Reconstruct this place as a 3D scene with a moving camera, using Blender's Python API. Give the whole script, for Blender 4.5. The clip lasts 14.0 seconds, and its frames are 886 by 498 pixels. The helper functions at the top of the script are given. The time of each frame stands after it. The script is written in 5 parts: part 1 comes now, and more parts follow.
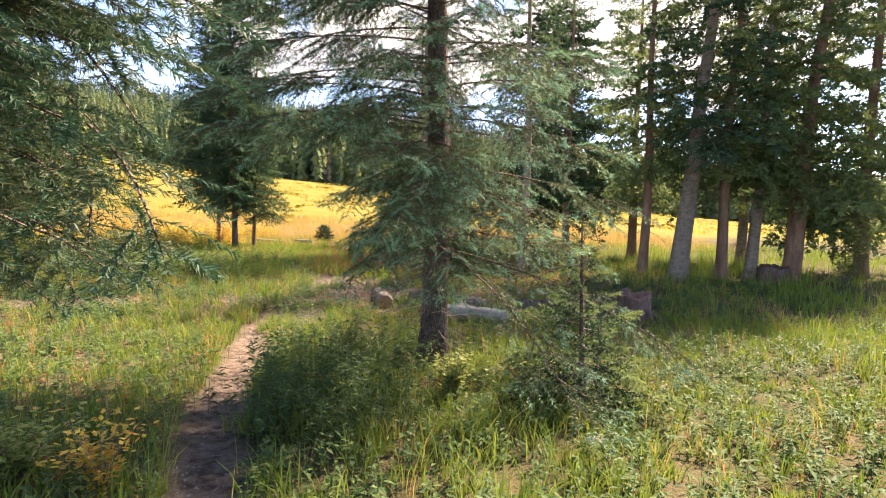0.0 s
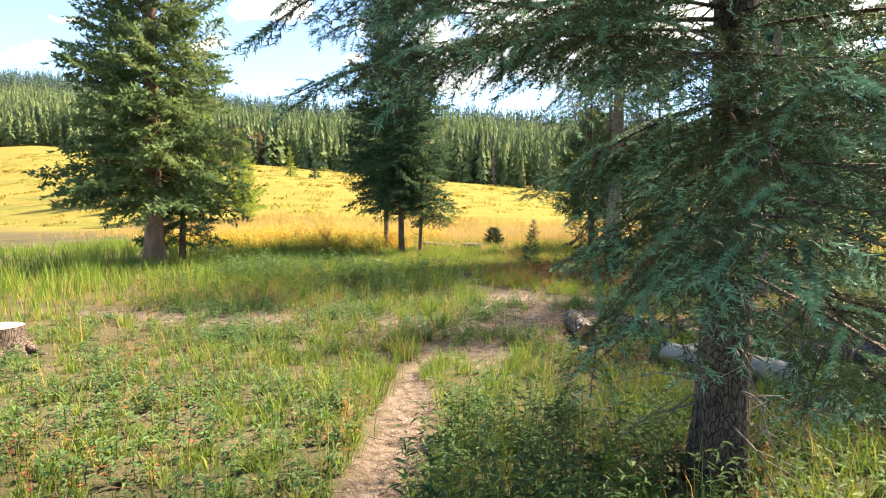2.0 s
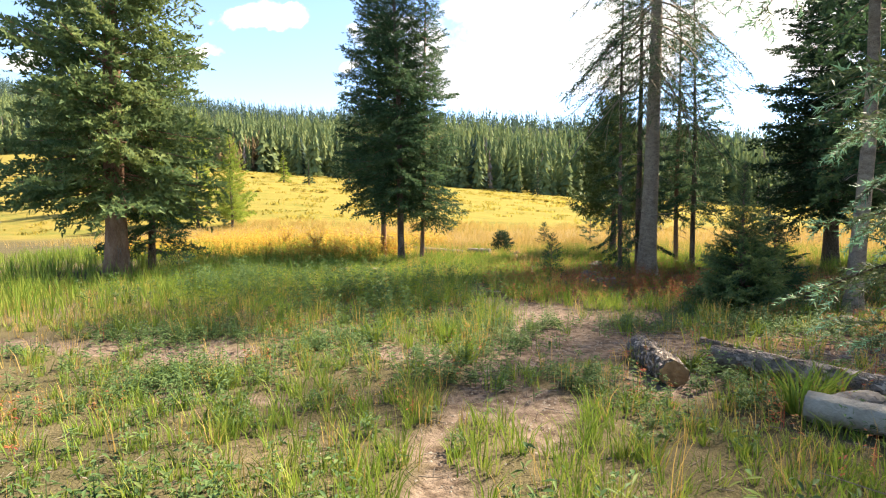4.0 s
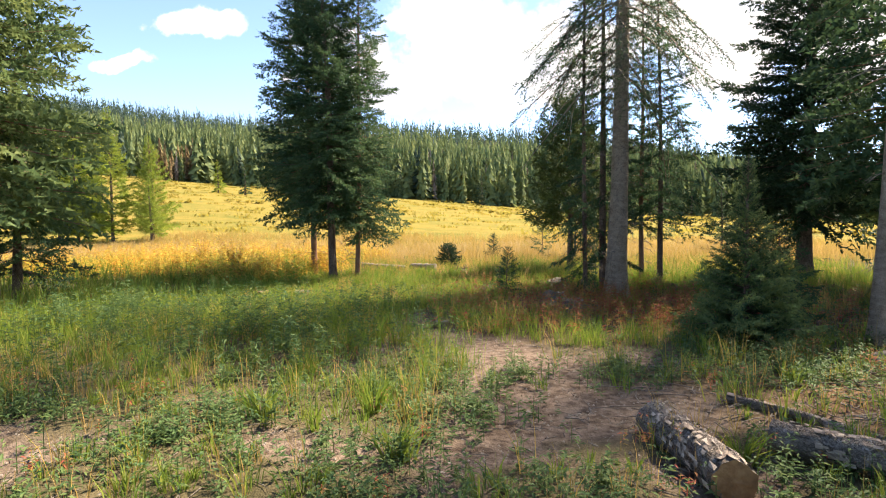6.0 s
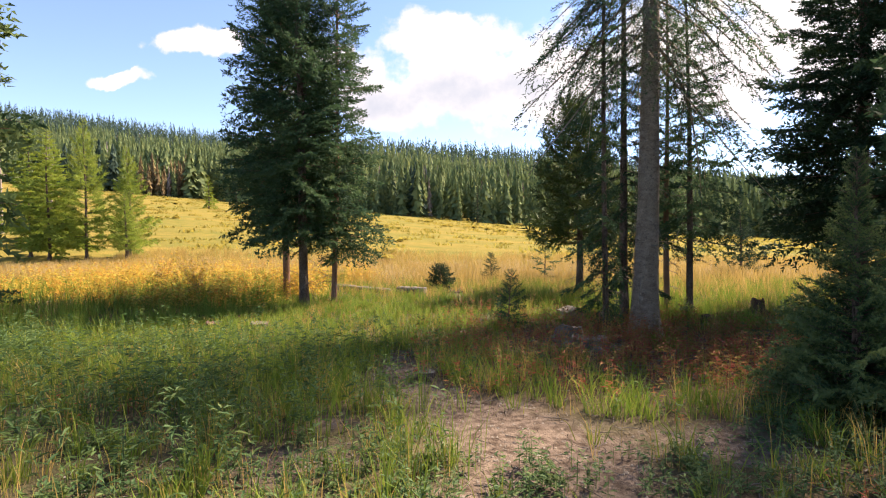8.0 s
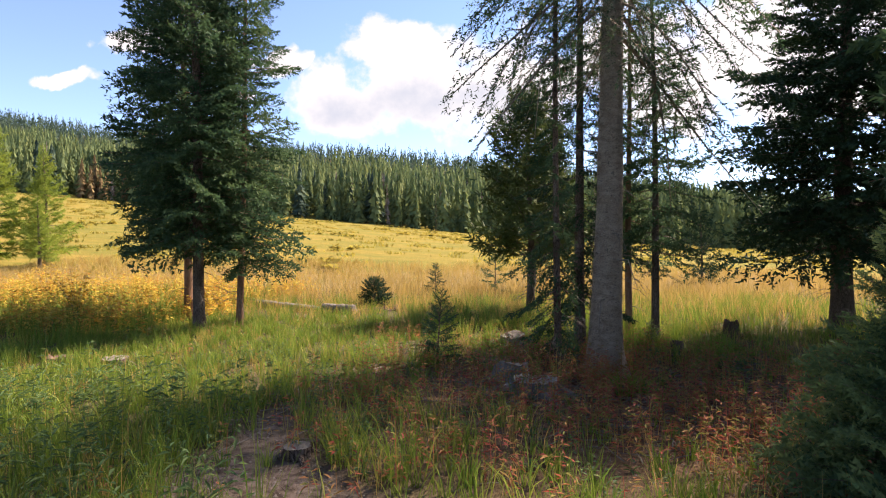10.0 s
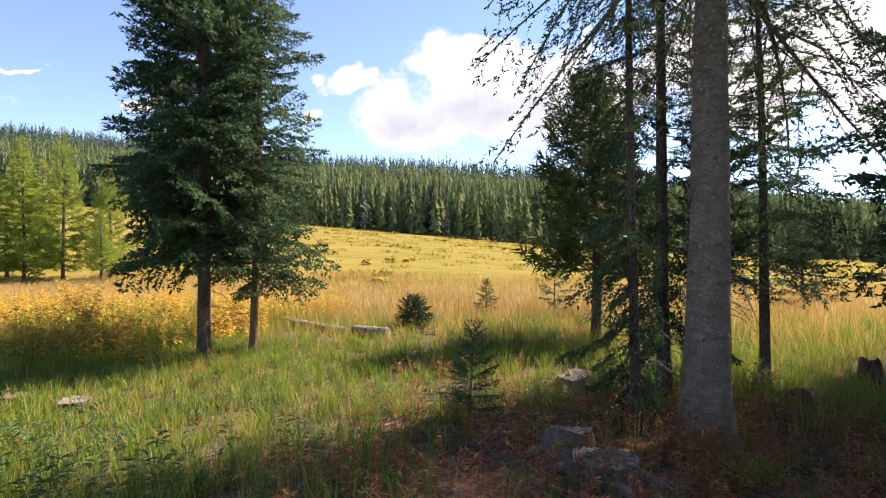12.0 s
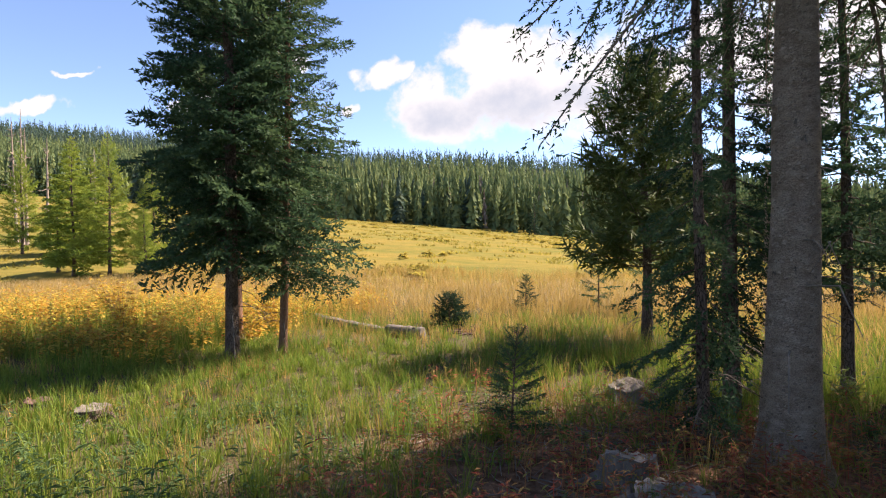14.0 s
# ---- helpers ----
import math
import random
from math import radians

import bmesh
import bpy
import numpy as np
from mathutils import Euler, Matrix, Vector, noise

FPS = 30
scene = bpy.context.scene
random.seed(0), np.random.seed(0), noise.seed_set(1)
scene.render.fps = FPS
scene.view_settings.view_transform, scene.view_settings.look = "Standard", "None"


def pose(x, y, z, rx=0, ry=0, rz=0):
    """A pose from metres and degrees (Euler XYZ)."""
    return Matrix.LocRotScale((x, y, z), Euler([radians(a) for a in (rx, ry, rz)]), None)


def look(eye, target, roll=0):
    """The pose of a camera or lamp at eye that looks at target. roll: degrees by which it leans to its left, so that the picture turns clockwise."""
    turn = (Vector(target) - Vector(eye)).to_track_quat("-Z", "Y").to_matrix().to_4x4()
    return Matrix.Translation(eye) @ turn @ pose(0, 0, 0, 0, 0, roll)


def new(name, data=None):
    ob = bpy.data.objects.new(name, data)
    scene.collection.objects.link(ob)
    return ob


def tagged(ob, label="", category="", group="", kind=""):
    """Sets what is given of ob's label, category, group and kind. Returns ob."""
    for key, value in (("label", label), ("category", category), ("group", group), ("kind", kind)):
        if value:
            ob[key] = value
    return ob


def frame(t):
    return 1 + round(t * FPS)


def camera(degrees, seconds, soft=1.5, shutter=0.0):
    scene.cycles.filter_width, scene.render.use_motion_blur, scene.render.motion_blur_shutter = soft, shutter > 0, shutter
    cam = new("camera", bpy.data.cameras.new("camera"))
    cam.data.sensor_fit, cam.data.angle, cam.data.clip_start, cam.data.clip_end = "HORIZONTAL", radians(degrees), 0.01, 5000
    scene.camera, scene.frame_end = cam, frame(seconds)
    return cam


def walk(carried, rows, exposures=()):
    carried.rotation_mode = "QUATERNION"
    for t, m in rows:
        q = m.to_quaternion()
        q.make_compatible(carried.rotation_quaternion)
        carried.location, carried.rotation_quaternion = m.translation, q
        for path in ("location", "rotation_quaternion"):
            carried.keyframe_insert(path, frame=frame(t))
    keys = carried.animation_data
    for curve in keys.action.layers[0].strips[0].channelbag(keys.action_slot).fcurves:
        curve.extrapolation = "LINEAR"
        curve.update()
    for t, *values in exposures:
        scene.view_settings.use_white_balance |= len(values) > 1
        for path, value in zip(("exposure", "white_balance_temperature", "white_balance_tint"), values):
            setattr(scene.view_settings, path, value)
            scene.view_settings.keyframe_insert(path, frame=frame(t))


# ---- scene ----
cam = camera(77.8, 14.0, soft=1.15)
METRES, EYE, TILT, LEAN, TURN = 12.9, 1.45, -4.7, -1.0, 0.0
ROWS = [
    (0.0, 0.0, 0.0, 0.0, -0.0, 0.0, -0.0),
    (0.5, -0.0049, 0.0517, 0.004, 4.35, 0.06, 0.76),
    (1.0, -0.0172, 0.099, 0.0069, 12.55, 0.14, 0.65),
    (1.5, -0.0317, 0.1456, 0.0107, 15.46, 0.49, 0.48),
    (2.0, -0.0559, 0.1796, 0.0107, 16.88, 0.07, -0.18),
    (4.5, -0.132, 0.3598, 0.0139, 16.12, 1.04, 0.63),
    (5.0, -0.1428, 0.3987, 0.0177, 15.0, 1.35, 0.68),
    (5.5, -0.1474, 0.4365, 0.0223, 12.85, 1.61, 0.98),
    (6.0, -0.1514, 0.4724, 0.0228, 10.74, 1.78, 1.1),
    (6.5, -0.1532, 0.5074, 0.0245, 9.85, 2.18, 1.08),
    (7.0, -0.1569, 0.5487, 0.0322, 9.81, 2.64, 1.13),
    (7.5, -0.1671, 0.5862, 0.0342, 10.29, 3.2, 1.1),
    (8.0, -0.1712, 0.6249, 0.0349, 10.26, 3.58, 0.89),
    (8.5, -0.1718, 0.6629, 0.041, 8.35, 3.58, 0.84),
    (9.0, -0.1691, 0.6992, 0.0439, 5.88, 3.72, 0.94),
    (11.5, -0.1251, 0.8759, 0.0566, 9.17, 5.46, 0.64),
    (12.0, -0.1428, 0.9067, 0.0633, 12.5, 5.6, 0.48),
    (12.5, -0.1522, 0.9259, 0.0662, 14.57, 5.47, 0.32),
    (13.0, -0.1531, 0.9413, 0.0691, 15.18, 5.36, 0.25),
    (13.5, -0.1533, 0.9451, 0.0699, 15.4, 5.21, 0.39),
    (14.0, -0.1522, 0.948, 0.0706, 16.39, 4.93, 0.44),
]
walk(cam, [(t, pose(0, 0, EYE, TILT, LEAN, TURN) @ pose(METRES * x, METRES * y, METRES * z, 90 + pitch, roll, yaw)) for t, x, y, z, yaw, pitch, roll in ROWS],
     [(0.0, 2.40, 7500, 24), (2.0, 2.42, 7100, 11), (5.0, 2.14, 7100, 12), (6.5, 2.02, 7100, 16), (9.0, 1.70, 7000, 20), (11.5, 1.76, 6900, 20), (14.0, 1.62, 6800, 20)])

# ---- light and air ----
SUN_AZ, SUN_EL = radians(46), radians(47)
SUN_DIR = Vector((math.cos(SUN_EL) * math.sin(SUN_AZ), math.cos(SUN_EL) * math.cos(SUN_AZ), math.sin(SUN_EL)))
sun = new("sun", bpy.data.lights.new("sun", "SUN"))
sun.data.energy, sun.data.angle, sun.data.color = 5.0, radians(4.5), (1.0, 0.90, 0.74)
sun.matrix_world = look(SUN_DIR * 60, (0, 0, 0))


def build_world():
    w = bpy.data.worlds.new("sky")
    scene.world = w
    w.use_nodes = True
    nt = w.node_tree
    nt.nodes.clear()
    N, L = nt.nodes.new, nt.links.new

    def math_node(op, a, b=None, c=None, clamp=False):
        n = N("ShaderNodeMath")
        n.operation, n.use_clamp = op, clamp
        for i, v in enumerate((a, b, c)):
            if v is None:
                continue
            if isinstance(v, (int, float)):
                n.inputs[i].default_value = v
            else:
                L(v, n.inputs[i])
        return n.outputs[0]

    sky = N("ShaderNodeTexSky")
    sky.sky_type, sky.sun_disc = "NISHITA", False
    sky.sun_elevation, sky.sun_rotation = SUN_EL, SUN_AZ
    sky.altitude, sky.air_density, sky.dust_density, sky.ozone_density = 2500, 1.0, 0.1, 2.5
    co = N("ShaderNodeTexCoord")
    sep = N("ShaderNodeSeparateXYZ")
    L(co.outputs["Generated"], sep.inputs[0])
    fwd = math_node("MAXIMUM", sep.outputs[1], 0.05)
    u, v = math_node("DIVIDE", sep.outputs[0], fwd), math_node("DIVIDE", sep.outputs[2], fwd)
    uv = N("ShaderNodeCombineXYZ")
    L(u, uv.inputs[0])
    L(v, uv.inputs[1])
    no = N("ShaderNodeTexNoise")
    no.inputs["Scale"].default_value, no.inputs["Detail"].default_value, no.inputs["Roughness"].default_value = 7.0, 9, 0.6
    L(uv.outputs[0], no.inputs["Vector"])
    wob = math_node("MULTIPLY_ADD", no.outputs["Fac"], 3.6, -1.95)
    no2 = N("ShaderNodeTexNoise")
    no2.inputs["Scale"].default_value, no2.inputs["Detail"].default_value = 9.0, 4
    L(uv.outputs[0], no2.inputs["Vector"])
    sep2 = N("ShaderNodeSeparateColor")
    L(no2.outputs["Color"], sep2.inputs[0])
    u = math_node("ADD", u, math_node("MULTIPLY_ADD", sep2.outputs[0], 0.20, -0.10))
    v = math_node("ADD", v, math_node("MULTIPLY_ADD", sep2.outputs[1], 0.08, -0.04))

    def blob(cu, cv, ru, rv):
        a = math_node("DIVIDE", math_node("SUBTRACT", u, cu), ru)
        b = math_node("DIVIDE", math_node("SUBTRACT", v, cv), rv)
        d = math_node("ADD", math_node("MULTIPLY", a, a), math_node("MULTIPLY", b, b))
        return math_node("SUBTRACT", 1.0, d)

    m = None
    for spec in CLOUDS:
        b = blob(*spec)
        m = b if m is None else math_node("MAXIMUM", m, b)
    body = math_node("ADD", math_node("MAXIMUM", m, -1.5), wob)
    mask = N("ShaderNodeMapRange")
    mask.interpolation_type = "SMOOTHSTEP"
    mask.inputs["From Min"].default_value, mask.inputs["From Max"].default_value = -0.05, 0.5
    L(body, mask.inputs["Value"])
    # thick hearts of the clouds are bluish grey, their rims white
    heart = N("ShaderNodeMapRange")
    heart.interpolation_type = "SMOOTHSTEP"
    heart.inputs["From Min"].default_value, heart.inputs["From Max"].default_value = 0.25, 1.1
    L(math_node("ADD", blob(-0.14, 0.265, 0.30, 0.07), math_node("MULTIPLY", wob, 0.6)), heart.inputs["Value"])
    tone = N("ShaderNodeMix")
    tone.data_type = "RGBA"
    tone.inputs["A"].default_value, tone.inputs["B"].default_value = (3.5, 3.55, 3.6, 1), (2.25, 2.5, 2.9, 1)
    L(heart.outputs[0], tone.inputs["Factor"])
    mix = N("ShaderNodeMix")
    mix.data_type = "RGBA"
    L(mask.outputs[0], mix.inputs["Factor"])
    L(sky.outputs[0], mix.inputs["A"])
    L(tone.outputs["Result"], mix.inputs["B"])
    bg = N("ShaderNodeBackground")
    bg.inputs["Strength"].default_value = 0.097
    L(mix.outputs["Result"], bg.inputs["Color"])
    out = N("ShaderNodeOutputWorld")
    L(bg.outputs[0], out.inputs["Surface"])


# clouds: middle across, middle up, half width, half height (as slopes seen from the clearing)
CLOUDS = [(-0.12, 0.29, 0.29, 0.115), (-0.20, 0.375, 0.13, 0.055), (0.03, 0.28, 0.20, 0.10), (0.45, 0.32, 0.40, 0.15), (-0.405, 0.345, 0.06, 0.035),
          (-0.68, 0.40, 0.14, 0.032), (-0.86, 0.335, 0.12, 0.02), (-1.36, 0.365, 0.18, 0.022), (-1.2, 0.43, 0.1, 0.01), (-0.48, 0.285, 0.03, 0.018), (0.9, 0.6, 0.4, 0.25)]
build_world()


# ---- materials ----
def material(name, colours, scale=3.0, rough=0.8, bump=0.0, bump_scale=40.0, translucent=0.0, stretch=(1, 1, 1), island=0.0,
             spec=0.14, fine=25.0, objects=0.0, cracks=0.0, crack_dark=0.25):
    """colours: stops of a ramp laid over noise at two sizes; island: share of the tone drawn for each loose piece."""
    m = bpy.data.materials.new(name)
    m.use_nodes = True
    nt = m.node_tree
    N, L = nt.nodes.new, nt.links.new
    p = nt.nodes["Principled BSDF"]
    geo = N("ShaderNodeNewGeometry")
    mp = N("ShaderNodeMapping")
    mp.inputs["Scale"].default_value = stretch
    L(geo.outputs["Position"], mp.inputs[0])
    n1, n2 = N("ShaderNodeTexNoise"), N("ShaderNodeTexNoise")
    n1.inputs["Scale"].default_value, n1.inputs["Detail"].default_value = scale, 4
    n2.inputs["Scale"].default_value, n2.inputs["Detail"].default_value = fine, 3
    for n in (n1, n2):
        L(mp.outputs[0], n.inputs["Vector"])
    mx = N("ShaderNodeMix")
    mx.inputs["Factor"].default_value = 0.4
    L(n1.outputs["Fac"], mx.inputs["A"])
    L(n2.outputs["Fac"], mx.inputs["B"])
    last = mx.outputs["Result"]
    if island:
        mi = N("ShaderNodeMix")
        mi.inputs["Factor"].default_value = island
        L(last, mi.inputs["A"])
        L(geo.outputs["Random Per Island"], mi.inputs["B"])
        last = mi.outputs["Result"]
    if objects:
        oi = N("ShaderNodeObjectInfo")
        mo = N("ShaderNodeMix")
        mo.inputs["Factor"].default_value = objects
        L(last, mo.inputs["A"])
        L(oi.outputs["Random"], mo.inputs["B"])
        last = mo.outputs["Result"]
    ramp = N("ShaderNodeValToRGB")
    el = ramp.color_ramp.elements
    while len(el) < len(colours):
        el.new(0.5)
    lo, hi = (0.12, 0.88) if island else (0.3, 0.7)
    for i, c in enumerate(colours):
        el[i].position = lo + (hi - lo) * i / max(1, len(colours) - 1)
        el[i].color = (*c, 1)
    L(last, ramp.inputs[0])
    L(ramp.outputs[0], p.inputs["Base Color"])
    edge = None
    if cracks:
        warp = N("ShaderNodeVectorMath")
        warp.operation = "MULTIPLY_ADD"
        L(n1.outputs["Color"], warp.inputs[0])
        warp.inputs[1].default_value = (0.14, 0.14, 0.14)
        L(mp.outputs[0], warp.inputs[2])
        vo = N("ShaderNodeTexVoronoi")
        vo.feature = "DISTANCE_TO_EDGE"
        vo.inputs["Scale"].default_value = cracks
        L(warp.outputs[0], vo.inputs["Vector"])
        mr = N("ShaderNodeMapRange")
        mr.inputs["From Max"].default_value = 0.10
        mr.inputs["To Min"].default_value = crack_dark
        L(vo.outputs["Distance"], mr.inputs["Value"])
        edge = mr.outputs[0]
        mc = N("ShaderNodeMix")
        mc.data_type, mc.blend_type = "RGBA", "MULTIPLY"
        mc.inputs["Factor"].default_value = 1.0
        L(ramp.outputs[0], mc.inputs["A"])
        L(edge, mc.inputs["B"])
        L(mc.outputs["Result"], p.inputs["Base Color"])
    p.inputs["Roughness"].default_value = rough
    p.inputs["Specular IOR Level"].default_value = spec
    if bump:
        nb = N("ShaderNodeTexNoise")
        nb.inputs["Scale"].default_value, nb.inputs["Detail"].default_value = bump_scale, 6
        L(mp.outputs[0], nb.inputs["Vector"])
        b = N("ShaderNodeBump")
        b.inputs["Strength"].default_value, b.inputs["Distance"].default_value = bump, 0.02
        if edge is not None:
            ad = N("ShaderNodeMath")
            ad.operation = "ADD"
            L(nb.outputs["Fac"], ad.inputs[0])
            L(edge, ad.inputs[1])
            L(ad.outputs[0], b.inputs["Height"])
        else:
            L(nb.outputs["Fac"], b.inputs["Height"])
        L(b.outputs[0], p.inputs["Normal"])
    if translucent:
        tr = N("ShaderNodeBsdfTranslucent")
        L(ramp.outputs[0], tr.inputs["Color"])
        sh = N("ShaderNodeMixShader")
        sh.inputs[0].default_value = translucent
        L(p.outputs[0], sh.inputs[1])
        L(tr.outputs[0], sh.inputs[2])
        L(sh.outputs[0], nt.nodes["Material Output"].inputs["Surface"])
    return m


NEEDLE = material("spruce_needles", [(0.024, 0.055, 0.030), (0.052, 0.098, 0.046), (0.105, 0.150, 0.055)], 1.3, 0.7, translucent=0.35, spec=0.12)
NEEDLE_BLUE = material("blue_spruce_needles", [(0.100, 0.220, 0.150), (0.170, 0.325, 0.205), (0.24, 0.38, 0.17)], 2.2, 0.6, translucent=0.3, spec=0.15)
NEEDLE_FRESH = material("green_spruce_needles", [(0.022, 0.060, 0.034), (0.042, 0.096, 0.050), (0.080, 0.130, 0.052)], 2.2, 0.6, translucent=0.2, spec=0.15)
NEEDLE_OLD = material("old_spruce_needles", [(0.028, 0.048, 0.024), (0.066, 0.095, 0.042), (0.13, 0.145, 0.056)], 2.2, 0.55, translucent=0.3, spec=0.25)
# lighter, yellower copy of the spruce needles, with sunlight put into the colour
NEEDLE_SUNLIT = material("sunlit_spruce_needles", [(0.050, 0.095, 0.040), (0.115, 0.165, 0.062), (0.22, 0.25, 0.080)], 1.0, 0.7, translucent=0.42, spec=0.12)
NEEDLE_YOUNG = material("young_pine_needles", [(0.11, 0.17, 0.032), (0.22, 0.28, 0.045), (0.36, 0.37, 0.065)], 0.9, 0.65, translucent=0.5, spec=0.12)
NEEDLE_PINE = material("lodgepole_needles", [(0.036, 0.062, 0.020), (0.078, 0.108, 0.032), (0.15, 0.165, 0.048)], 1.6, 0.65, translucent=0.2, spec=0.15)
NEEDLE_DARK = material("fir_needles", [(0.014, 0.034, 0.020), (0.030, 0.060, 0.030), (0.058, 0.092, 0.038)], 1.2, 0.7, translucent=0.2, spec=0.12)
BARK = material("spruce_bark", [(0.06, 0.042, 0.032), (0.13, 0.095, 0.075), (0.22, 0.17, 0.14)], 7, 0.95, 1.0, 30, stretch=(1, 1, 0.4), fine=60, cracks=38, crack_dark=0.35)
BARK_RED = material("red_brown_bark", [(0.10, 0.055, 0.035), (0.20, 0.115, 0.075), (0.30, 0.20, 0.14)], 7, 0.95, 0.9, 30, stretch=(1, 1, 0.3), fine=60)
BARK_GREY = material("grey_bark", [(0.19, 0.140, 0.100), (0.36, 0.280, 0.212), (0.54, 0.445, 0.35)], 9, 0.92, 1.0, 55, stretch=(1, 1, 1.9), fine=85, cracks=64, crack_dark=0.5)
BARK_LOG = material("log_bark", [(0.09, 0.072, 0.06), (0.19, 0.16, 0.135), (0.34, 0.30, 0.265)], 11, 0.95, 1.0, 45, fine=60, cracks=62, crack_dark=0.45, stretch=(0.8, 0.8, 1.2))
FLAKE = material("bark_flakes", [(0.09, 0.070, 0.056), (0.25, 0.20, 0.16), (0.44, 0.37, 0.30)], 9, 0.95, 0.5, 40, island=0.6)
TWIG = material("dead_twigs", [(0.10, 0.08, 0.065), (0.22, 0.19, 0.16)], 6, 0.95)
WOOD_GREY = material("weathered_wood", [(0.09, 0.076, 0.063), (0.165, 0.142, 0.120), (0.245, 0.22, 0.19)], 6, 0.9, 0.8, 24, stretch=(1, 1, 0.4), fine=50)
WOOD_CUT = material("cut_wood", [(0.13, 0.07, 0.035), (0.28, 0.155, 0.07), (0.42, 0.26, 0.13)], 9, 0.85, 0.4, 60)
WOOD_PALE = material("pale_sawn_wood", [(0.19, 0.165, 0.13), (0.29, 0.255, 0.205), (0.39, 0.345, 0.285)], 9, 0.85, 0.4, 60)
WOOD_TOP = material("weathered_stump_top", [(0.15, 0.12, 0.09), (0.29, 0.24, 0.19), (0.43, 0.375, 0.31)], 11, 0.9, 0.6, 50)
WOOD_RED = material("rotten_red_wood", [(0.055, 0.032, 0.026), (0.12, 0.075, 0.06), (0.20, 0.135, 0.115)], 7, 0.95, 0.9, 24, stretch=(1, 1, 0.3))
STONE = material("pale_stone", [(0.11, 0.092, 0.075), (0.18, 0.155, 0.13), (0.27, 0.245, 0.215)], 6, 0.9, 0.6, 30)
GRASS = material("green_grass", [(0.066, 0.135, 0.018), (0.130, 0.210, 0.030), (0.215, 0.268, 0.042), (0.36, 0.32, 0.080)], 0.8, 0.6, translucent=0.4, island=0.45)
STRAW = material("straw_grass", [(0.22, 0.185, 0.045), (0.37, 0.26, 0.072), (0.47, 0.31, 0.100), (0.55, 0.39, 0.17)], 0.5, 0.65, translucent=0.4, island=0.4)
FORB = material("green_herbs", [(0.036, 0.080, 0.034), (0.066, 0.122, 0.044), (0.106, 0.160, 0.052), (0.17, 0.19, 0.058)], 1.0, 0.6, translucent=0.35, island=0.45)
RED = material("red_fireweed", [(0.24, 0.050, 0.040), (0.36, 0.090, 0.060), (0.36, 0.17, 0.070), (0.22, 0.20, 0.05), (0.13, 0.16, 0.04)], 1.2, 0.65, translucent=0.35, island=0.55)
YELLOW = material("yellow_leaves", [(0.36, 0.12, 0.04), (0.50, 0.27, 0.04), (0.55, 0.42, 0.07), (0.22, 0.24, 0.05)], 1.4, 0.6, translucent=0.4, island=0.55)
PALE = material("pale_straw", [(0.34, 0.245, 0.10), (0.46, 0.335, 0.16), (0.55, 0.42, 0.24)], 0.4, 0.7, translucent=0.4, island=0.4)
MEADOW = material("meadow_willow", [(0.15, 0.175, 0.034), (0.25, 0.220, 0.042), (0.33, 0.250, 0.050), (0.38, 0.270, 0.065)], 0.06, 0.7, translucent=0.65, island=0.15, fine=0.6)
LEAF = material("shrub_leaves", [(0.06, 0.12, 0.025), (0.14, 0.20, 0.045), (0.27, 0.30, 0.08), (0.40, 0.40, 0.12)], 1.6, 0.55, translucent=0.4, island=0.55)
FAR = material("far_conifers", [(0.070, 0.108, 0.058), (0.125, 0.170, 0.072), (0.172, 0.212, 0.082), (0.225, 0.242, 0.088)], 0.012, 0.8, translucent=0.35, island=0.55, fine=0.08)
# blue-green of dark spruces; on the ridge a cloud's shade put into the colour
FAR_SPRUCE_SHADE = material("far_spruce_and_shade", [(0.035, 0.062, 0.050), (0.060, 0.095, 0.068), (0.095, 0.130, 0.075)], 0.012, 0.8, translucent=0.3, island=0.55, fine=0.08)
RUST = material("rusty_conifers", [(0.13, 0.080, 0.045), (0.22, 0.150, 0.075), (0.26, 0.215, 0.10)], 0.05, 0.9, translucent=0.3, island=0.6, fine=0.2)
DEADFAR = material("dead_conifers", [(0.16, 0.10, 0.07), (0.26, 0.20, 0.16), (0.34, 0.30, 0.26)], 0.05, 0.9, island=0.6, fine=0.2)


# ---- the lie of the land ----
def smooth(a, b, t):
    w = np.clip((t - a) / (b - a), 0, 1)
    return w * w * (3 - 2 * w)


SLOPE_U = (-2.5, -1.4, -0.98, -0.65, -0.2, 0.1, 0.4, 0.8, 2.0)
SLOPE_V = (0.37, 0.312, 0.250, 0.194, 0.155, 0.121, 0.070, 0.04, 0.02)
rng = np.random.default_rng(7)
WAVES = [(rng.uniform(0.25, 0.9), rng.uniform(0, 6.28), rng.uniform(0, 6.28), 0.03) for _ in range(6)] + \
        [(rng.uniform(1.2, 3.2), rng.uniform(0, 6.28), rng.uniform(0, 6.28), 0.009) for _ in range(8)]
EDGE, RIDGE = 150.0, 420.0


def ripple(x, y):
    z = 0.0 * x
    for k, a, ph, amp in WAVES:
        z = z + amp * np.sin(k * (x * np.cos(a) + y * np.sin(a)) + ph)
    return z


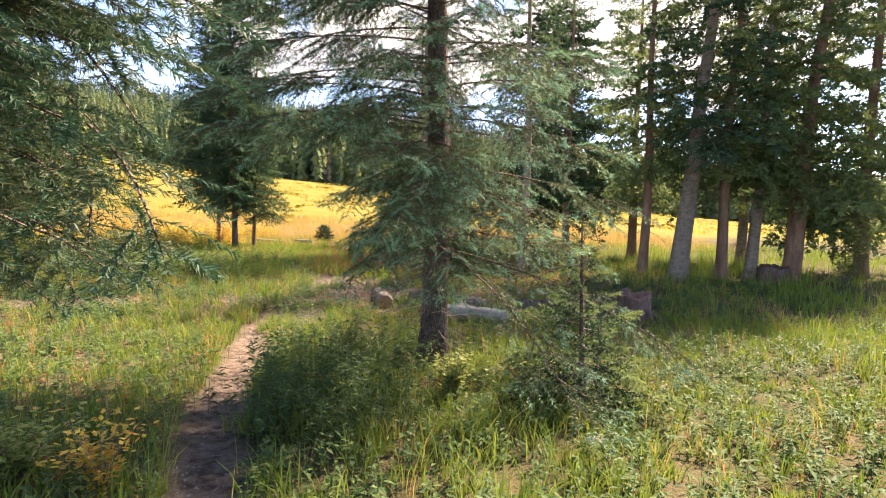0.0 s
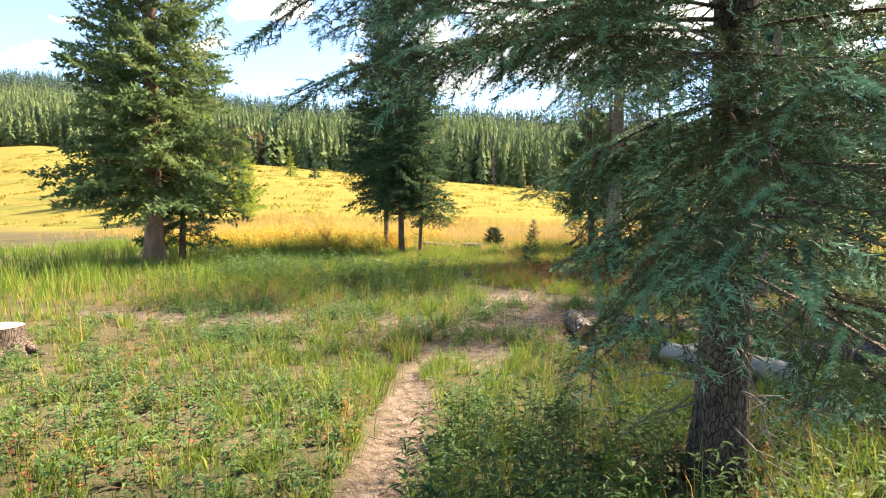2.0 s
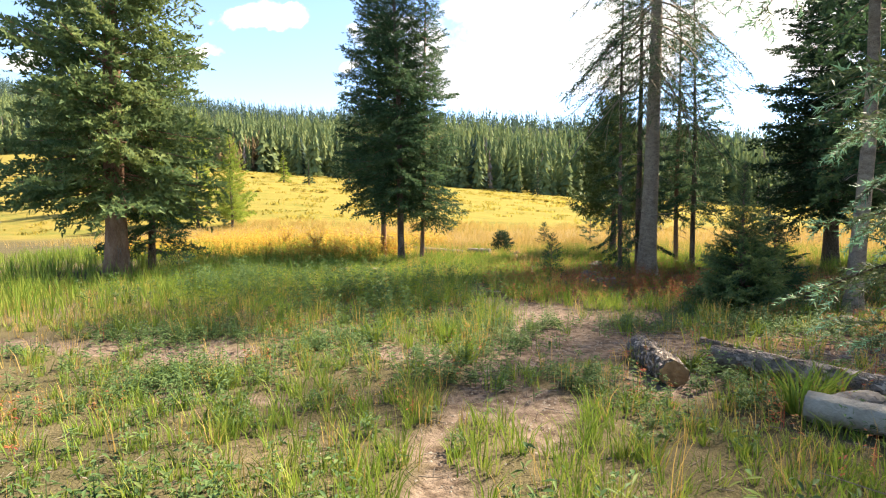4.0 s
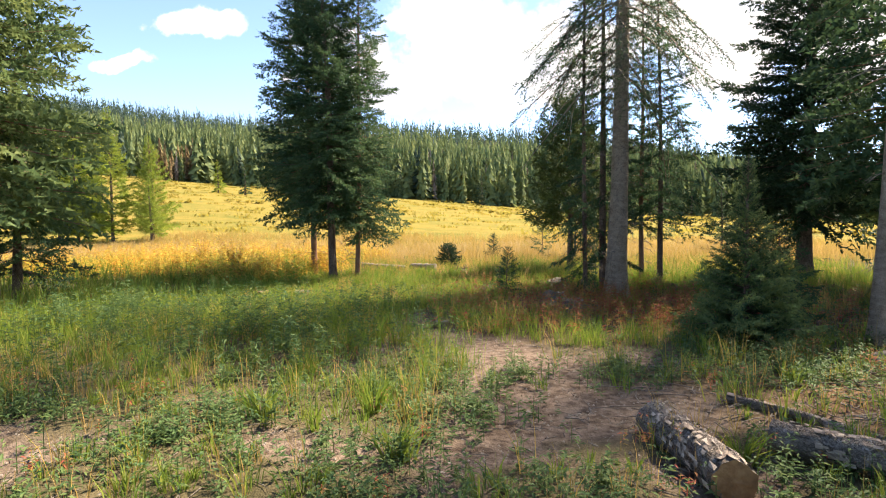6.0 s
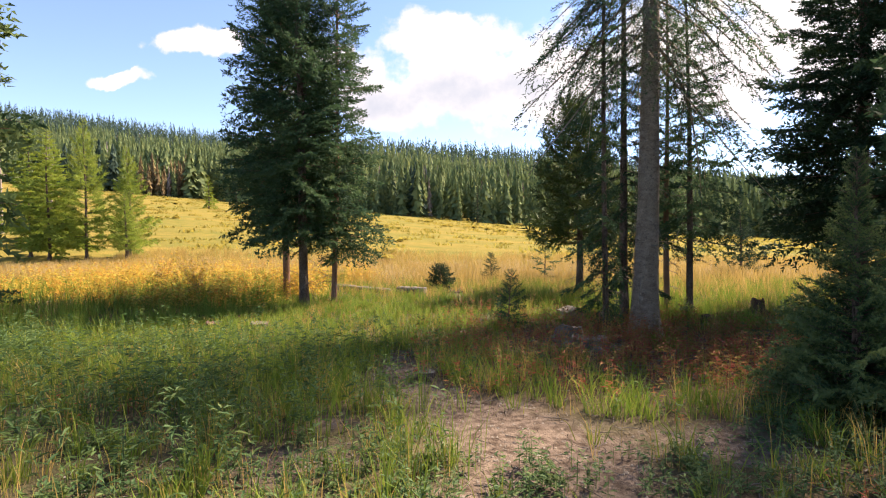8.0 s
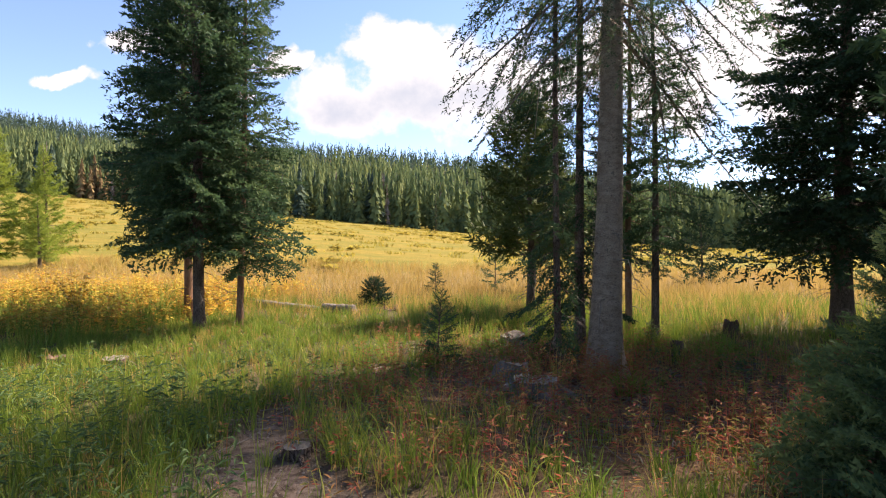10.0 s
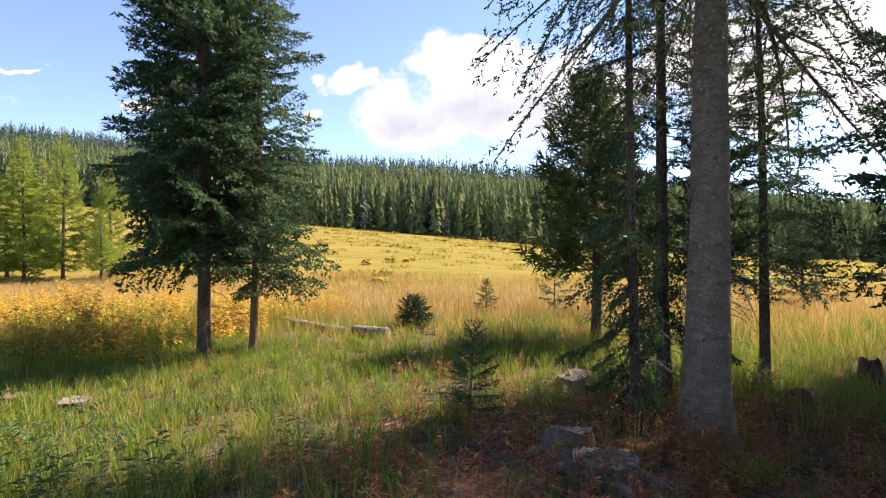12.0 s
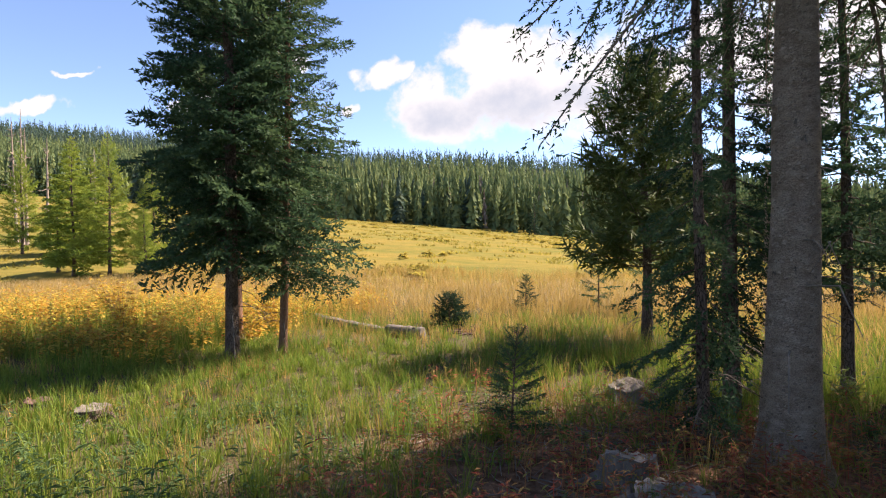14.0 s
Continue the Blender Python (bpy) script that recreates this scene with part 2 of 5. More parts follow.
def land(x, y):
    """Height of the ground: a level clearing, a meadow that rises to the left, and a wooded hill."""
    x, y = np.asarray(x, float), np.asarray(y, float)
    near = -0.32 * smooth(0, 9, y) + ripple(x, y) * 0.7
    d = np.maximum(y - 9.0, 1.0)
    u = np.clip((x + 2.2) / d, -2.5, 2.0)
    edge = 1.24 + EDGE * np.where(u < 0, 0.015 - 0.10 * np.maximum(u, -1.4), 0.015 - 0.065 * np.minimum(u, 1.0))
    s = np.clip((d - 27) / (EDGE - 27), 0, 1)
    meadow = (edge + 0.32) * s
    ridge = 1.24 + RIDGE * np.interp(u, SLOPE_U, SLOPE_V)
    r = np.clip((d - EDGE) / (RIDGE - EDGE), 0, 1.2)
    return near + meadow + (ridge - edge) * np.minimum(r, 1) ** 1.15 - np.maximum(d - RIDGE, 0) * 0.05 * (d < 1200)


PATH_LINE = np.array([(0.1, -3.0), (-0.3, 0.0), (-1.0, 2.0), (-1.5, 3.6), (-2.0, 5.2), (-2.2, 6.0), (-2.65, 7.7), (-2.5, 9.0), (-2.2, 10.4), (-2.3, 12.3), (-3.5, 13.4), (-4.0, 14.8)])
PATH_WIDE = np.array((0.10, 0.12, 0.17, 0.18, 0.2, 0.2, 0.24, 0.34, 0.6, 0.8, 0.42, 0.12))
BARE = [(-1.55, 10.6, 0.9, 0.75), (-1.9, 12.2, 1.0, 0.65), (-2.5, 12.7, 1.0, 0.5), (-0.9, 9.4, 0.8, 0.5), (-5.8, 9.0, 1.0, 0.45), (-7.3, 8.9, 0.9, 0.35), (-3.5, 9.4, 0.6, 0.35),
        (-2.2, 8.4, 0.6, 0.6), (-3.7, 11.6, 0.5, 0.3), (-4.4, 7.9, 0.8, 0.25), (0.4, 10.6, 1.1, 0.5)]


def soil(x, y):
    """1 where the earth lies bare, 0 where it is overgrown."""
    x, y = np.asarray(x, float), np.asarray(y, float)
    best = np.full(x.shape, -9.0)
    for (x0, y0), (x1, y1), w0, w1 in zip(PATH_LINE[:-1], PATH_LINE[1:], PATH_WIDE[:-1], PATH_WIDE[1:]):
        dx, dy = x1 - x0, y1 - y0
        t = np.clip(((x - x0) * dx + (y - y0) * dy) / (dx * dx + dy * dy), 0, 1)
        w = w0 + (w1 - w0) * t
        best = np.maximum(best, 1.0 - np.hypot(x - x0 - t * dx, y - y0 - t * dy) / w)
    for cx, cy, rx, ry in BARE:
        best = np.maximum(best, 0.9 - np.hypot((x - cx) / rx, (y - cy) / ry))
    rag = sum(np.sin(k * (x * np.cos(a) + y * np.sin(a)) * 3.1 + ph) for k, a, ph, _ in WAVES) / len(WAVES) ** 0.5
    rag2 = sum(np.sin(k * (x * np.cos(a + 1) + y * np.sin(a + 1)) * 6.7 + ph) for k, a, ph, _ in WAVES[:10]) / 3.2
    return smooth(-0.12, 0.22, best + 0.34 * rag + 0.2 * rag2)


def lines(breaks):
    out = []
    for a, b, n in breaks:
        out += list(np.linspace(a, b, n, endpoint=False))
    return np.array(out + [breaks[-1][1]])


def tri_mesh(name, verts, faces, mat, smooth_shade=False):
    """A mesh from arrays of points and of triangles or quads."""
    verts, faces = np.ascontiguousarray(verts, np.float32), np.ascontiguousarray(faces, np.int32)
    me = bpy.data.meshes.new(name)
    k = faces.shape[1]
    me.vertices.add(len(verts))
    me.vertices.foreach_set("co", verts.ravel())
    me.loops.add(faces.size)
    me.loops.foreach_set("vertex_index", faces.ravel())
    me.polygons.add(len(faces))
    me.polygons.foreach_set("loop_start", np.arange(0, faces.size, k, dtype=np.int32))
    me.update(calc_edges=True)
    if smooth_shade:
        me.polygons.foreach_set("use_smooth", np.ones(len(faces), bool))
    me.materials.append(mat)
    return me


def ground_material():
    m = material("forest_soil", [(0.045, 0.042, 0.022), (0.082, 0.070, 0.038), (0.130, 0.102, 0.060)], 1.2, 0.97, 1.0, 45, fine=38, spec=0.03)
    nt = m.node_tree
    N, L = nt.nodes.new, nt.links.new
    p = nt.nodes["Principled BSDF"]
    litter = p.inputs["Base Color"].links[0].from_socket
    geo = N("ShaderNodeNewGeometry")
    n1 = N("ShaderNodeTexNoise")
    n1.inputs["Scale"].default_value, n1.inputs["Detail"].default_value = 13, 9
    L(geo.outputs["Position"], n1.inputs["Vector"])
    ramp = N("ShaderNodeValToRGB")
    ramp.color_ramp.elements[0].position, ramp.color_ramp.elements[0].color = 0.35, (0.070, 0.050, 0.037, 1)
    ramp.color_ramp.elements[1].position, ramp.color_ramp.elements[1].color = 0.62, (0.172, 0.130, 0.100, 1)
    L(n1.outputs["Fac"], ramp.inputs[0])

    def layer(under, over, attr):
        at = N("ShaderNodeAttribute")
        at.attribute_name = attr
        mx = N("ShaderNodeMix")
        mx.data_type = "RGBA"
        L(at.outputs["Fac"], mx.inputs["Factor"])
        L(under, mx.inputs["A"])
        L(over, mx.inputs["B"])
        return mx.outputs["Result"]

    def noise_ramp(scale, a, b, lo=0.38, hi=0.62, stretch=None):
        n = N("ShaderNodeTexNoise")
        n.inputs["Scale"].default_value, n.inputs["Detail"].default_value = scale, 5
        if stretch:
            mp = N("ShaderNodeMapping")
            mp.inputs["Scale"].default_value = stretch
            L(geo.outputs["Position"], mp.inputs[0])
            L(mp.outputs[0], n.inputs["Vector"])
        else:
            L(geo.outputs["Position"], n.inputs["Vector"])
        r = N("ShaderNodeValToRGB")
        r.color_ramp.elements[0].position, r.color_ramp.elements[0].color = lo, (*a, 1)
        r.color_ramp.elements[1].position, r.color_ramp.elements[1].color = hi, (*b, 1)
        L(n.outputs["Fac"], r.inputs[0])
        return r.outputs[0]

    duff = noise_ramp(16, (0.095, 0.042, 0.025), (0.23, 0.125, 0.080))
    broad = noise_ramp(0.16, (0.118, 0.122, 0.028), (0.240, 0.165, 0.040), 0.36, 0.64, (0.5, 1.6, 1.0))
    fine = noise_ramp(1.3, (0.104, 0.110, 0.026), (0.250, 0.178, 0.046), 0.34, 0.66, (0.6, 1.3, 1.0))
    blend = N("ShaderNodeMix")
    blend.data_type = "RGBA"
    blend.inputs["Factor"].default_value = 0.5
    L(broad, blend.inputs["A"])
    L(fine, blend.inputs["B"])
    meadow = blend.outputs["Result"]
    c = layer(litter, duff, "duff")
    c = layer(c, ramp.outputs[0], "soil")
    c = layer(c, meadow, "meadow")
    L(c, p.inputs["Base Color"])
    return m


GX = lines([(-900, -200, 10), (-200, -60, 20), (-60, -16, 30), (-16, -9, 20), (-9, 4, 86), (4, 12, 26), (12, 60, 26), (60, 300, 18), (300, 900, 8)])
GY = lines([(-600, -40, 8), (-40, -2, 14), (-2, 18, 125), (18, 34, 46), (34, 80, 40), (80, 200, 36), (200, 460, 22), (460, 1500, 10)])


def duff_share(x, y):
    return np.clip(1.35 - np.hypot((x + 0.6) / 3.4, (y - 16.0) / 2.5), 0, 1) * 0.9 + np.clip(1.2 - np.hypot((x - 1.2) / 2.2, (y - 10.8) / 1.6), 0, 1) * 0.6


def build_ground():
    X, Y = np.meshgrid(GX, GY)
    S = soil(X, Y)
    Z = land(X, Y) - 0.03 * S * (Y < 30)
    nx, ny = len(GX), len(GY)
    i = np.arange(nx * ny).reshape(ny, nx)
    quads = np.stack([i[:-1, :-1], i[:-1, 1:], i[1:, 1:], i[1:, :-1]], -1).reshape(-1, 4)
    me = tri_mesh("ground", np.stack([X, Y, Z], -1).reshape(-1, 3), quads, ground_material(), True)
    far = smooth(24, 36, Y + 2.0 * np.sin(X * 0.3)) * (Y < 9 + EDGE + 20)
    for key, val in (("soil", S * (Y < 30)), ("meadow", far), ("duff", duff_share(X, Y))):
        at = me.attributes.new(key, "FLOAT", "POINT")
        at.data.foreach_set("value", np.ascontiguousarray(np.clip(val, 0, 1), np.float32).ravel())
    return tagged(new("ground", me), "bare sandy soil and grassy ground with a rising meadow and hill", "ground", kind="structure")


ground = build_ground()


def z_at(x, y):
    return float(land(x, y)) - 0.03 * float(soil(np.array(x), np.array(y)))


# ---- building blocks ----
def part(name, me, parent, label=""):
    ob = new(name, me)
    ob.parent = parent
    if label:
        ob["label"] = label
    return ob


def thing(name, x, y, z, label, category, group=""):
    ob = new(name)
    ob.location = (x, y, z)
    return tagged(ob, label, category, group)


def tubes(runs, sides=5):
    """Tapered round rods. runs: (points (n,3), radii (n,)). Returns points and quads."""
    V, Q, base = [], [], 0
    ang = np.arange(sides) * 2 * math.pi / sides
    for P, R in runs:
        P, R = np.asarray(P, float), np.asarray(R, float)
        T = np.gradient(P, axis=0)
        T /= np.linalg.norm(T, axis=1)[:, None] + 1e-9
        ref = np.where(np.abs(T[:, 2:3]) > 0.9, np.array([[1.0, 0, 0]]), np.array([[0, 0, 1.0]]))
        A = np.cross(T, ref)
        A /= np.linalg.norm(A, axis=1)[:, None] + 1e-9
        B = np.cross(T, A)
        ring = P[:, None] + R[:, None, None] * (A[:, None] * np.cos(ang)[None, :, None] + B[:, None] * np.sin(ang)[None, :, None])
        n = len(P)
        V.append(ring.reshape(-1, 3))
        i = base + np.arange(n * sides).reshape(n, sides)
        j = np.roll(i, -1, axis=1)
        Q.append(np.stack([i[:-1], j[:-1], j[1:], i[1:]], -1).reshape(-1, 4))
        base += n * sides
    return np.concatenate(V), np.concatenate(Q)


def soup(T):
    """Loose triangles (n,3,3) as points and faces."""
    T = np.asarray(T)
    return T.reshape(-1, 3), np.arange(len(T) * 3).reshape(-1, 3)


def needles_along(P0, P1, step, length, width, r):
    """Needles round a straight twig from P0 to P1, leaning to its tip."""
    ax = P1 - P0
    n = max(3, int(np.linalg.norm(ax) / step))
    ax = ax / (np.linalg.norm(ax) + 1e-9)
    t = (np.arange(n) + r.random(n) * 0.8) / n
    base = P0 + (P1 - P0) * t[:, None]
    side = np.cross(ax, (0, 0, 1.0))
    side /= np.linalg.norm(side) + 1e-9
    up = np.cross(side, ax)
    a = r.random(n) * 2 * math.pi
    out = side * np.cos(a)[:, None] + up * (np.sin(a) * 0.75 + 0.12)[:, None]
    way = out + ax * r.uniform(0.55, 1.1, n)[:, None]
    way /= np.linalg.norm(way, axis=1)[:, None]
    wv = np.cross(way, r.normal(size=(n, 3)))
    wv /= np.linalg.norm(wv, axis=1)[:, None] + 1e-9
    L = length * r.uniform(0.7, 1.15, n)[:, None]
    return np.stack([base - wv * width / 2, base + wv * width / 2, base + way * L], 1)


def make_bough(seed, step, length, width, sub, droop=0.28, twigs=13, open_=1.0, hang=0.0, first=0.3, tip=0.74):
    """One bough, a metre long along +x: needles (n,3,3) and sticks."""
    r = np.random.default_rng(seed)
    tri, sticks = [], []

    def axis(s):
        return np.array([s, 0.06 * math.sin(3 * s + seed), -droop * s ** 1.6 + 0.16 * max(0, s - 0.6) ** 1.3])
    pts = np.array([axis(s) for s in np.linspace(0, 1, 7)])
    sticks.append((pts, np.linspace(0.011, 0.002, 7)))
    for a, b in zip(np.linspace(first, 0.92, 8), np.linspace(first + 0.1, 1.0, 8)):
        tri.append(needles_along(axis(a), axis(b), step, length, width, r))
    for i in range(twigs):
        s = 0.16 + 0.8 * (i + r.random() * 0.7) / twigs
        for sgn in (1, -1):
            if r.random() < 0.12:
                continue
            l = (0.42 * (1 - s) ** 0.7 + 0.10) * r.uniform(0.65, 1.15) * open_
            an = radians(r.uniform(38, 62))
            d = np.array([math.cos(an), sgn * math.sin(an), r.uniform(-0.45, 0.05) - hang * r.random()])
            d /= np.linalg.norm(d)
            p0 = axis(s)
            mid = p0 + d * l * 0.55
            p1 = mid + (d + np.array([0.15, 0, -0.18 - hang + r.uniform(-0.1, 0.2)])) * l * 0.45
            sticks.append((np.array([p0, mid, p1]), np.array([0.0035, 0.0025, 0.0012])))
            st = p0 + (mid - p0) * 0.1
            tri.append(needles_along(st, mid, step, length, width, r))
            tri.append(needles_along(mid, p1, step, length, width, r))
            for k in range(sub):
                f = 0.25 + 0.6 * (k + r.random()) / sub
                q0 = p0 + (p1 - p0) * f
                sd = 1 if k % 2 else -1
                an2 = an * sgn + sd * radians(r.uniform(35, 55))
                dd = np.array([math.cos(an2), math.sin(an2), r.uniform(-0.4, 0.1)])
                q1 = q0 + dd * l * r.uniform(0.25, 0.42)
                tri.append(needles_along(q0, q1, step, length, width, r))
    T = np.concatenate(tri)
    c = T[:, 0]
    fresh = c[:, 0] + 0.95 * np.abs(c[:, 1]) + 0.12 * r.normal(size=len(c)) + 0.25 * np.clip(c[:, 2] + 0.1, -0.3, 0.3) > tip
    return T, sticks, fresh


BOUGHS = {
    "near": [make_bough(30 + s, 0.0062, 0.056, 0.0085, 0, droop=0.22, twigs=8, hang=0.12, first=0.05, tip=0.80) for s in range(4)],
    "plume": [make_bough(10 + s, 0.0088, 0.066, 0.0115, 0, droop=0.26, twigs=7, hang=0.2, first=0.05, tip=0.90) for s in range(5)],
    "middle": [make_bough(20 + s, 0.0235, 0.062, 0.029, 2, droop=0.12, twigs=11, hang=0.06) for s in range(5)],
    "wood": [make_bough(50 + s, 0.036, 0.085, 0.044, 1, droop=0.2, twigs=10, hang=0.12) for s in range(4)],
    "coarse": [make_bough(40 + s, 0.045, 0.13, 0.06, 1, twigs=9) for s in range(4)],
    "sparse": [make_bough(60 + s, 0.0125, 0.024, 0.009, 2, droop=0.6, twigs=9, open_=0.9, hang=0.5) for s in range(4)],
    "pine": [make_bough(80 + s, 0.030, 0.16, 0.030, 1, droop=-0.12, twigs=7, open_=0.8) for s in range(4)],
}


def place_boughs(kind, specs, r, keep_clear=None):
    """specs: (base point, azimuth, rise in degrees, length, fatness). Returns needles and sticks in the tree's space."""
    tri, sticks, fresh = [], [], []
    for p, az, rise, l, fat in specs:
        T, S, E = BOUGHS[kind][int(r.integers(len(BOUGHS[kind])))]
        M = np.array(Euler((r.uniform(-0.85, 0.85) if kind in ("middle", "wood") else r.uniform(-0.35, 0.35), -radians(rise), az)).to_matrix()) @ np.diag([l, l * fat, l])
        W = T.reshape(-1, 3) @ M.T + p
        tri.append(W.reshape(-1, 3, 3))
        fresh.append(E)
        sticks += [(P @ M.T + p, R * max(l, 0.5)) for P, R in S[:{"plume": 1, "near": 1, "sparse": 9, "middle": 3}.get(kind, 1)]]
    tri, fresh = np.concatenate(tri), np.concatenate(fresh)
    if keep_clear is not None:
        ok = keep_clear(tri.mean(1))
        tri, fresh = tri[ok], fresh[ok]
    return tri, sticks, fresh


def plumes_on(kind, specs, r, ok):
    """Splits long boughs into many short plumes of needles along bare sticks. ok(point): whether a plume may reach there."""
    small, sticks = [], []
    for p, az, rise, l, fat in specs:
        d = np.array([math.cos(az), math.sin(az), math.tan(radians(rise))])

        def along(s):
            return p + d * l * s + np.array([0.05 * math.sin(4 * s + az), 0.05 * math.cos(3 * s + az), -0.20 * l * s ** 2 + 0.05 * s ** 3])
        n = int(l * 5) + 3
        got = 0.04
        for k in range(n):
            s = 0.2 + 0.8 * (k + 0.7 * r.random()) / n
            q = along(min(s, 1.0))
            sd = 1 if k % 2 else -1
            turn = 0.0 if k == n - 1 else sd * radians(r.uniform(22, 58))
            ll = r.uniform(0.34, 0.62) * (1.15 - 0.25 * s) * min(1, 0.4 + 0.4 * l)
            a2, up = az + turn, r.uniform(-32, 6)
            tip = q + ll * np.array([math.cos(a2), math.sin(a2), math.tan(radians(up)) - 0.15])
            if ok is not None and not (ok(q) and ok(tip) and ok((q + tip) / 2)):
                continue
            got = max(got, s)
            small.append((q, a2, up, ll, 1.1))
        t = np.linspace(0, min(got, 0.97), 7)
        sticks.append((np.array([along(a) for a in t]), np.linspace(0.013, 0.003, 7) * min(1.2, 0.5 + 0.3 * l)))
    T, S, E = place_boughs(kind, small, r)
    return T, S + sticks, E


def tip_brushes(boughs, r, ok):
    """This year's shoots at the ends of boughs: short fingers set thickly with straight needles."""
    tri = []
    for p, az, rise, l, fat in boughs:
        d = np.array([math.cos(az), math.sin(az), math.tan(radians(rise))])
        for k in range(5):
            s = 0.70 + 0.075 * k
            q = p + d * l * s + np.array([0.05 * math.sin(4 * s + az), 0.05 * math.cos(3 * s + az), -0.20 * l * s ** 2 + 0.05 * s ** 3])
            a = az + (0.0 if k == 4 else (1 if k % 2 else -1) * radians(r.uniform(20, 50)))
            ll = r.uniform(0.16, 0.30)
            bend = np.array([math.cos(a), math.sin(a), r.uniform(-0.5, 0.1)])
            mid, end = q + bend * ll * 0.5, q + bend * ll + np.array([0, 0, -0.25 * ll])
            if ok is not None and not (ok(q) and ok(end)):
                continue
            tri += [needles_along(q, mid, 0.0009, 0.030, 0.0032, r), needles_along(mid, end, 0.0009, 0.028, 0.0032, r)]
    return np.concatenate(tri)


def trunk_mesh(name, h, r0, bend, mat, seed, flare=1.35, rings=26, sides=16, top=0.04):
    """A trunk with a flared, furrowed foot. bend(z): how far it leans aside at height z."""
    r = np.random.default_rng(seed)
    zs = -0.12 + (h + 0.12) * np.linspace(0, 1, rings) ** 1.5
    a = np.arange(sides) * 2 * math.pi / sides
    lob = r.uniform(0, 6.28, 4)
    V = []
    for z in zs:
        f = max(0, z) / h
        rad = r0 * (top + (1 - top) * (1 - f) ** 0.85) * (1 + (flare - 1) * math.exp(-max(z, 0) / (1.8 * r0)))
        k = 1 + 0.05 * np.sin(3 * a + lob[0] + z) + 0.04 * np.sin(5 * a + lob[1] - 2 * z) + 0.02 * r.normal(size=sides) + 0.12 * math.exp(-max(z, 0) / (1.2 * r0)) * np.sin(4 * a + lob[2])
        bx, by = bend(max(z, 0))
        V.append(np.stack([bx + rad * k * np.cos(a), by + rad * k * np.sin(a), np.full(sides, z)], -1))
    i = np.arange(rings * sides).reshape(rings, sides)
    j = np.roll(i, -1, axis=1)
    return tri_mesh(name, np.concatenate(V), np.stack([i[:-1], j[:-1], j[1:], i[1:]], -1).reshape(-1, 4), mat, True)


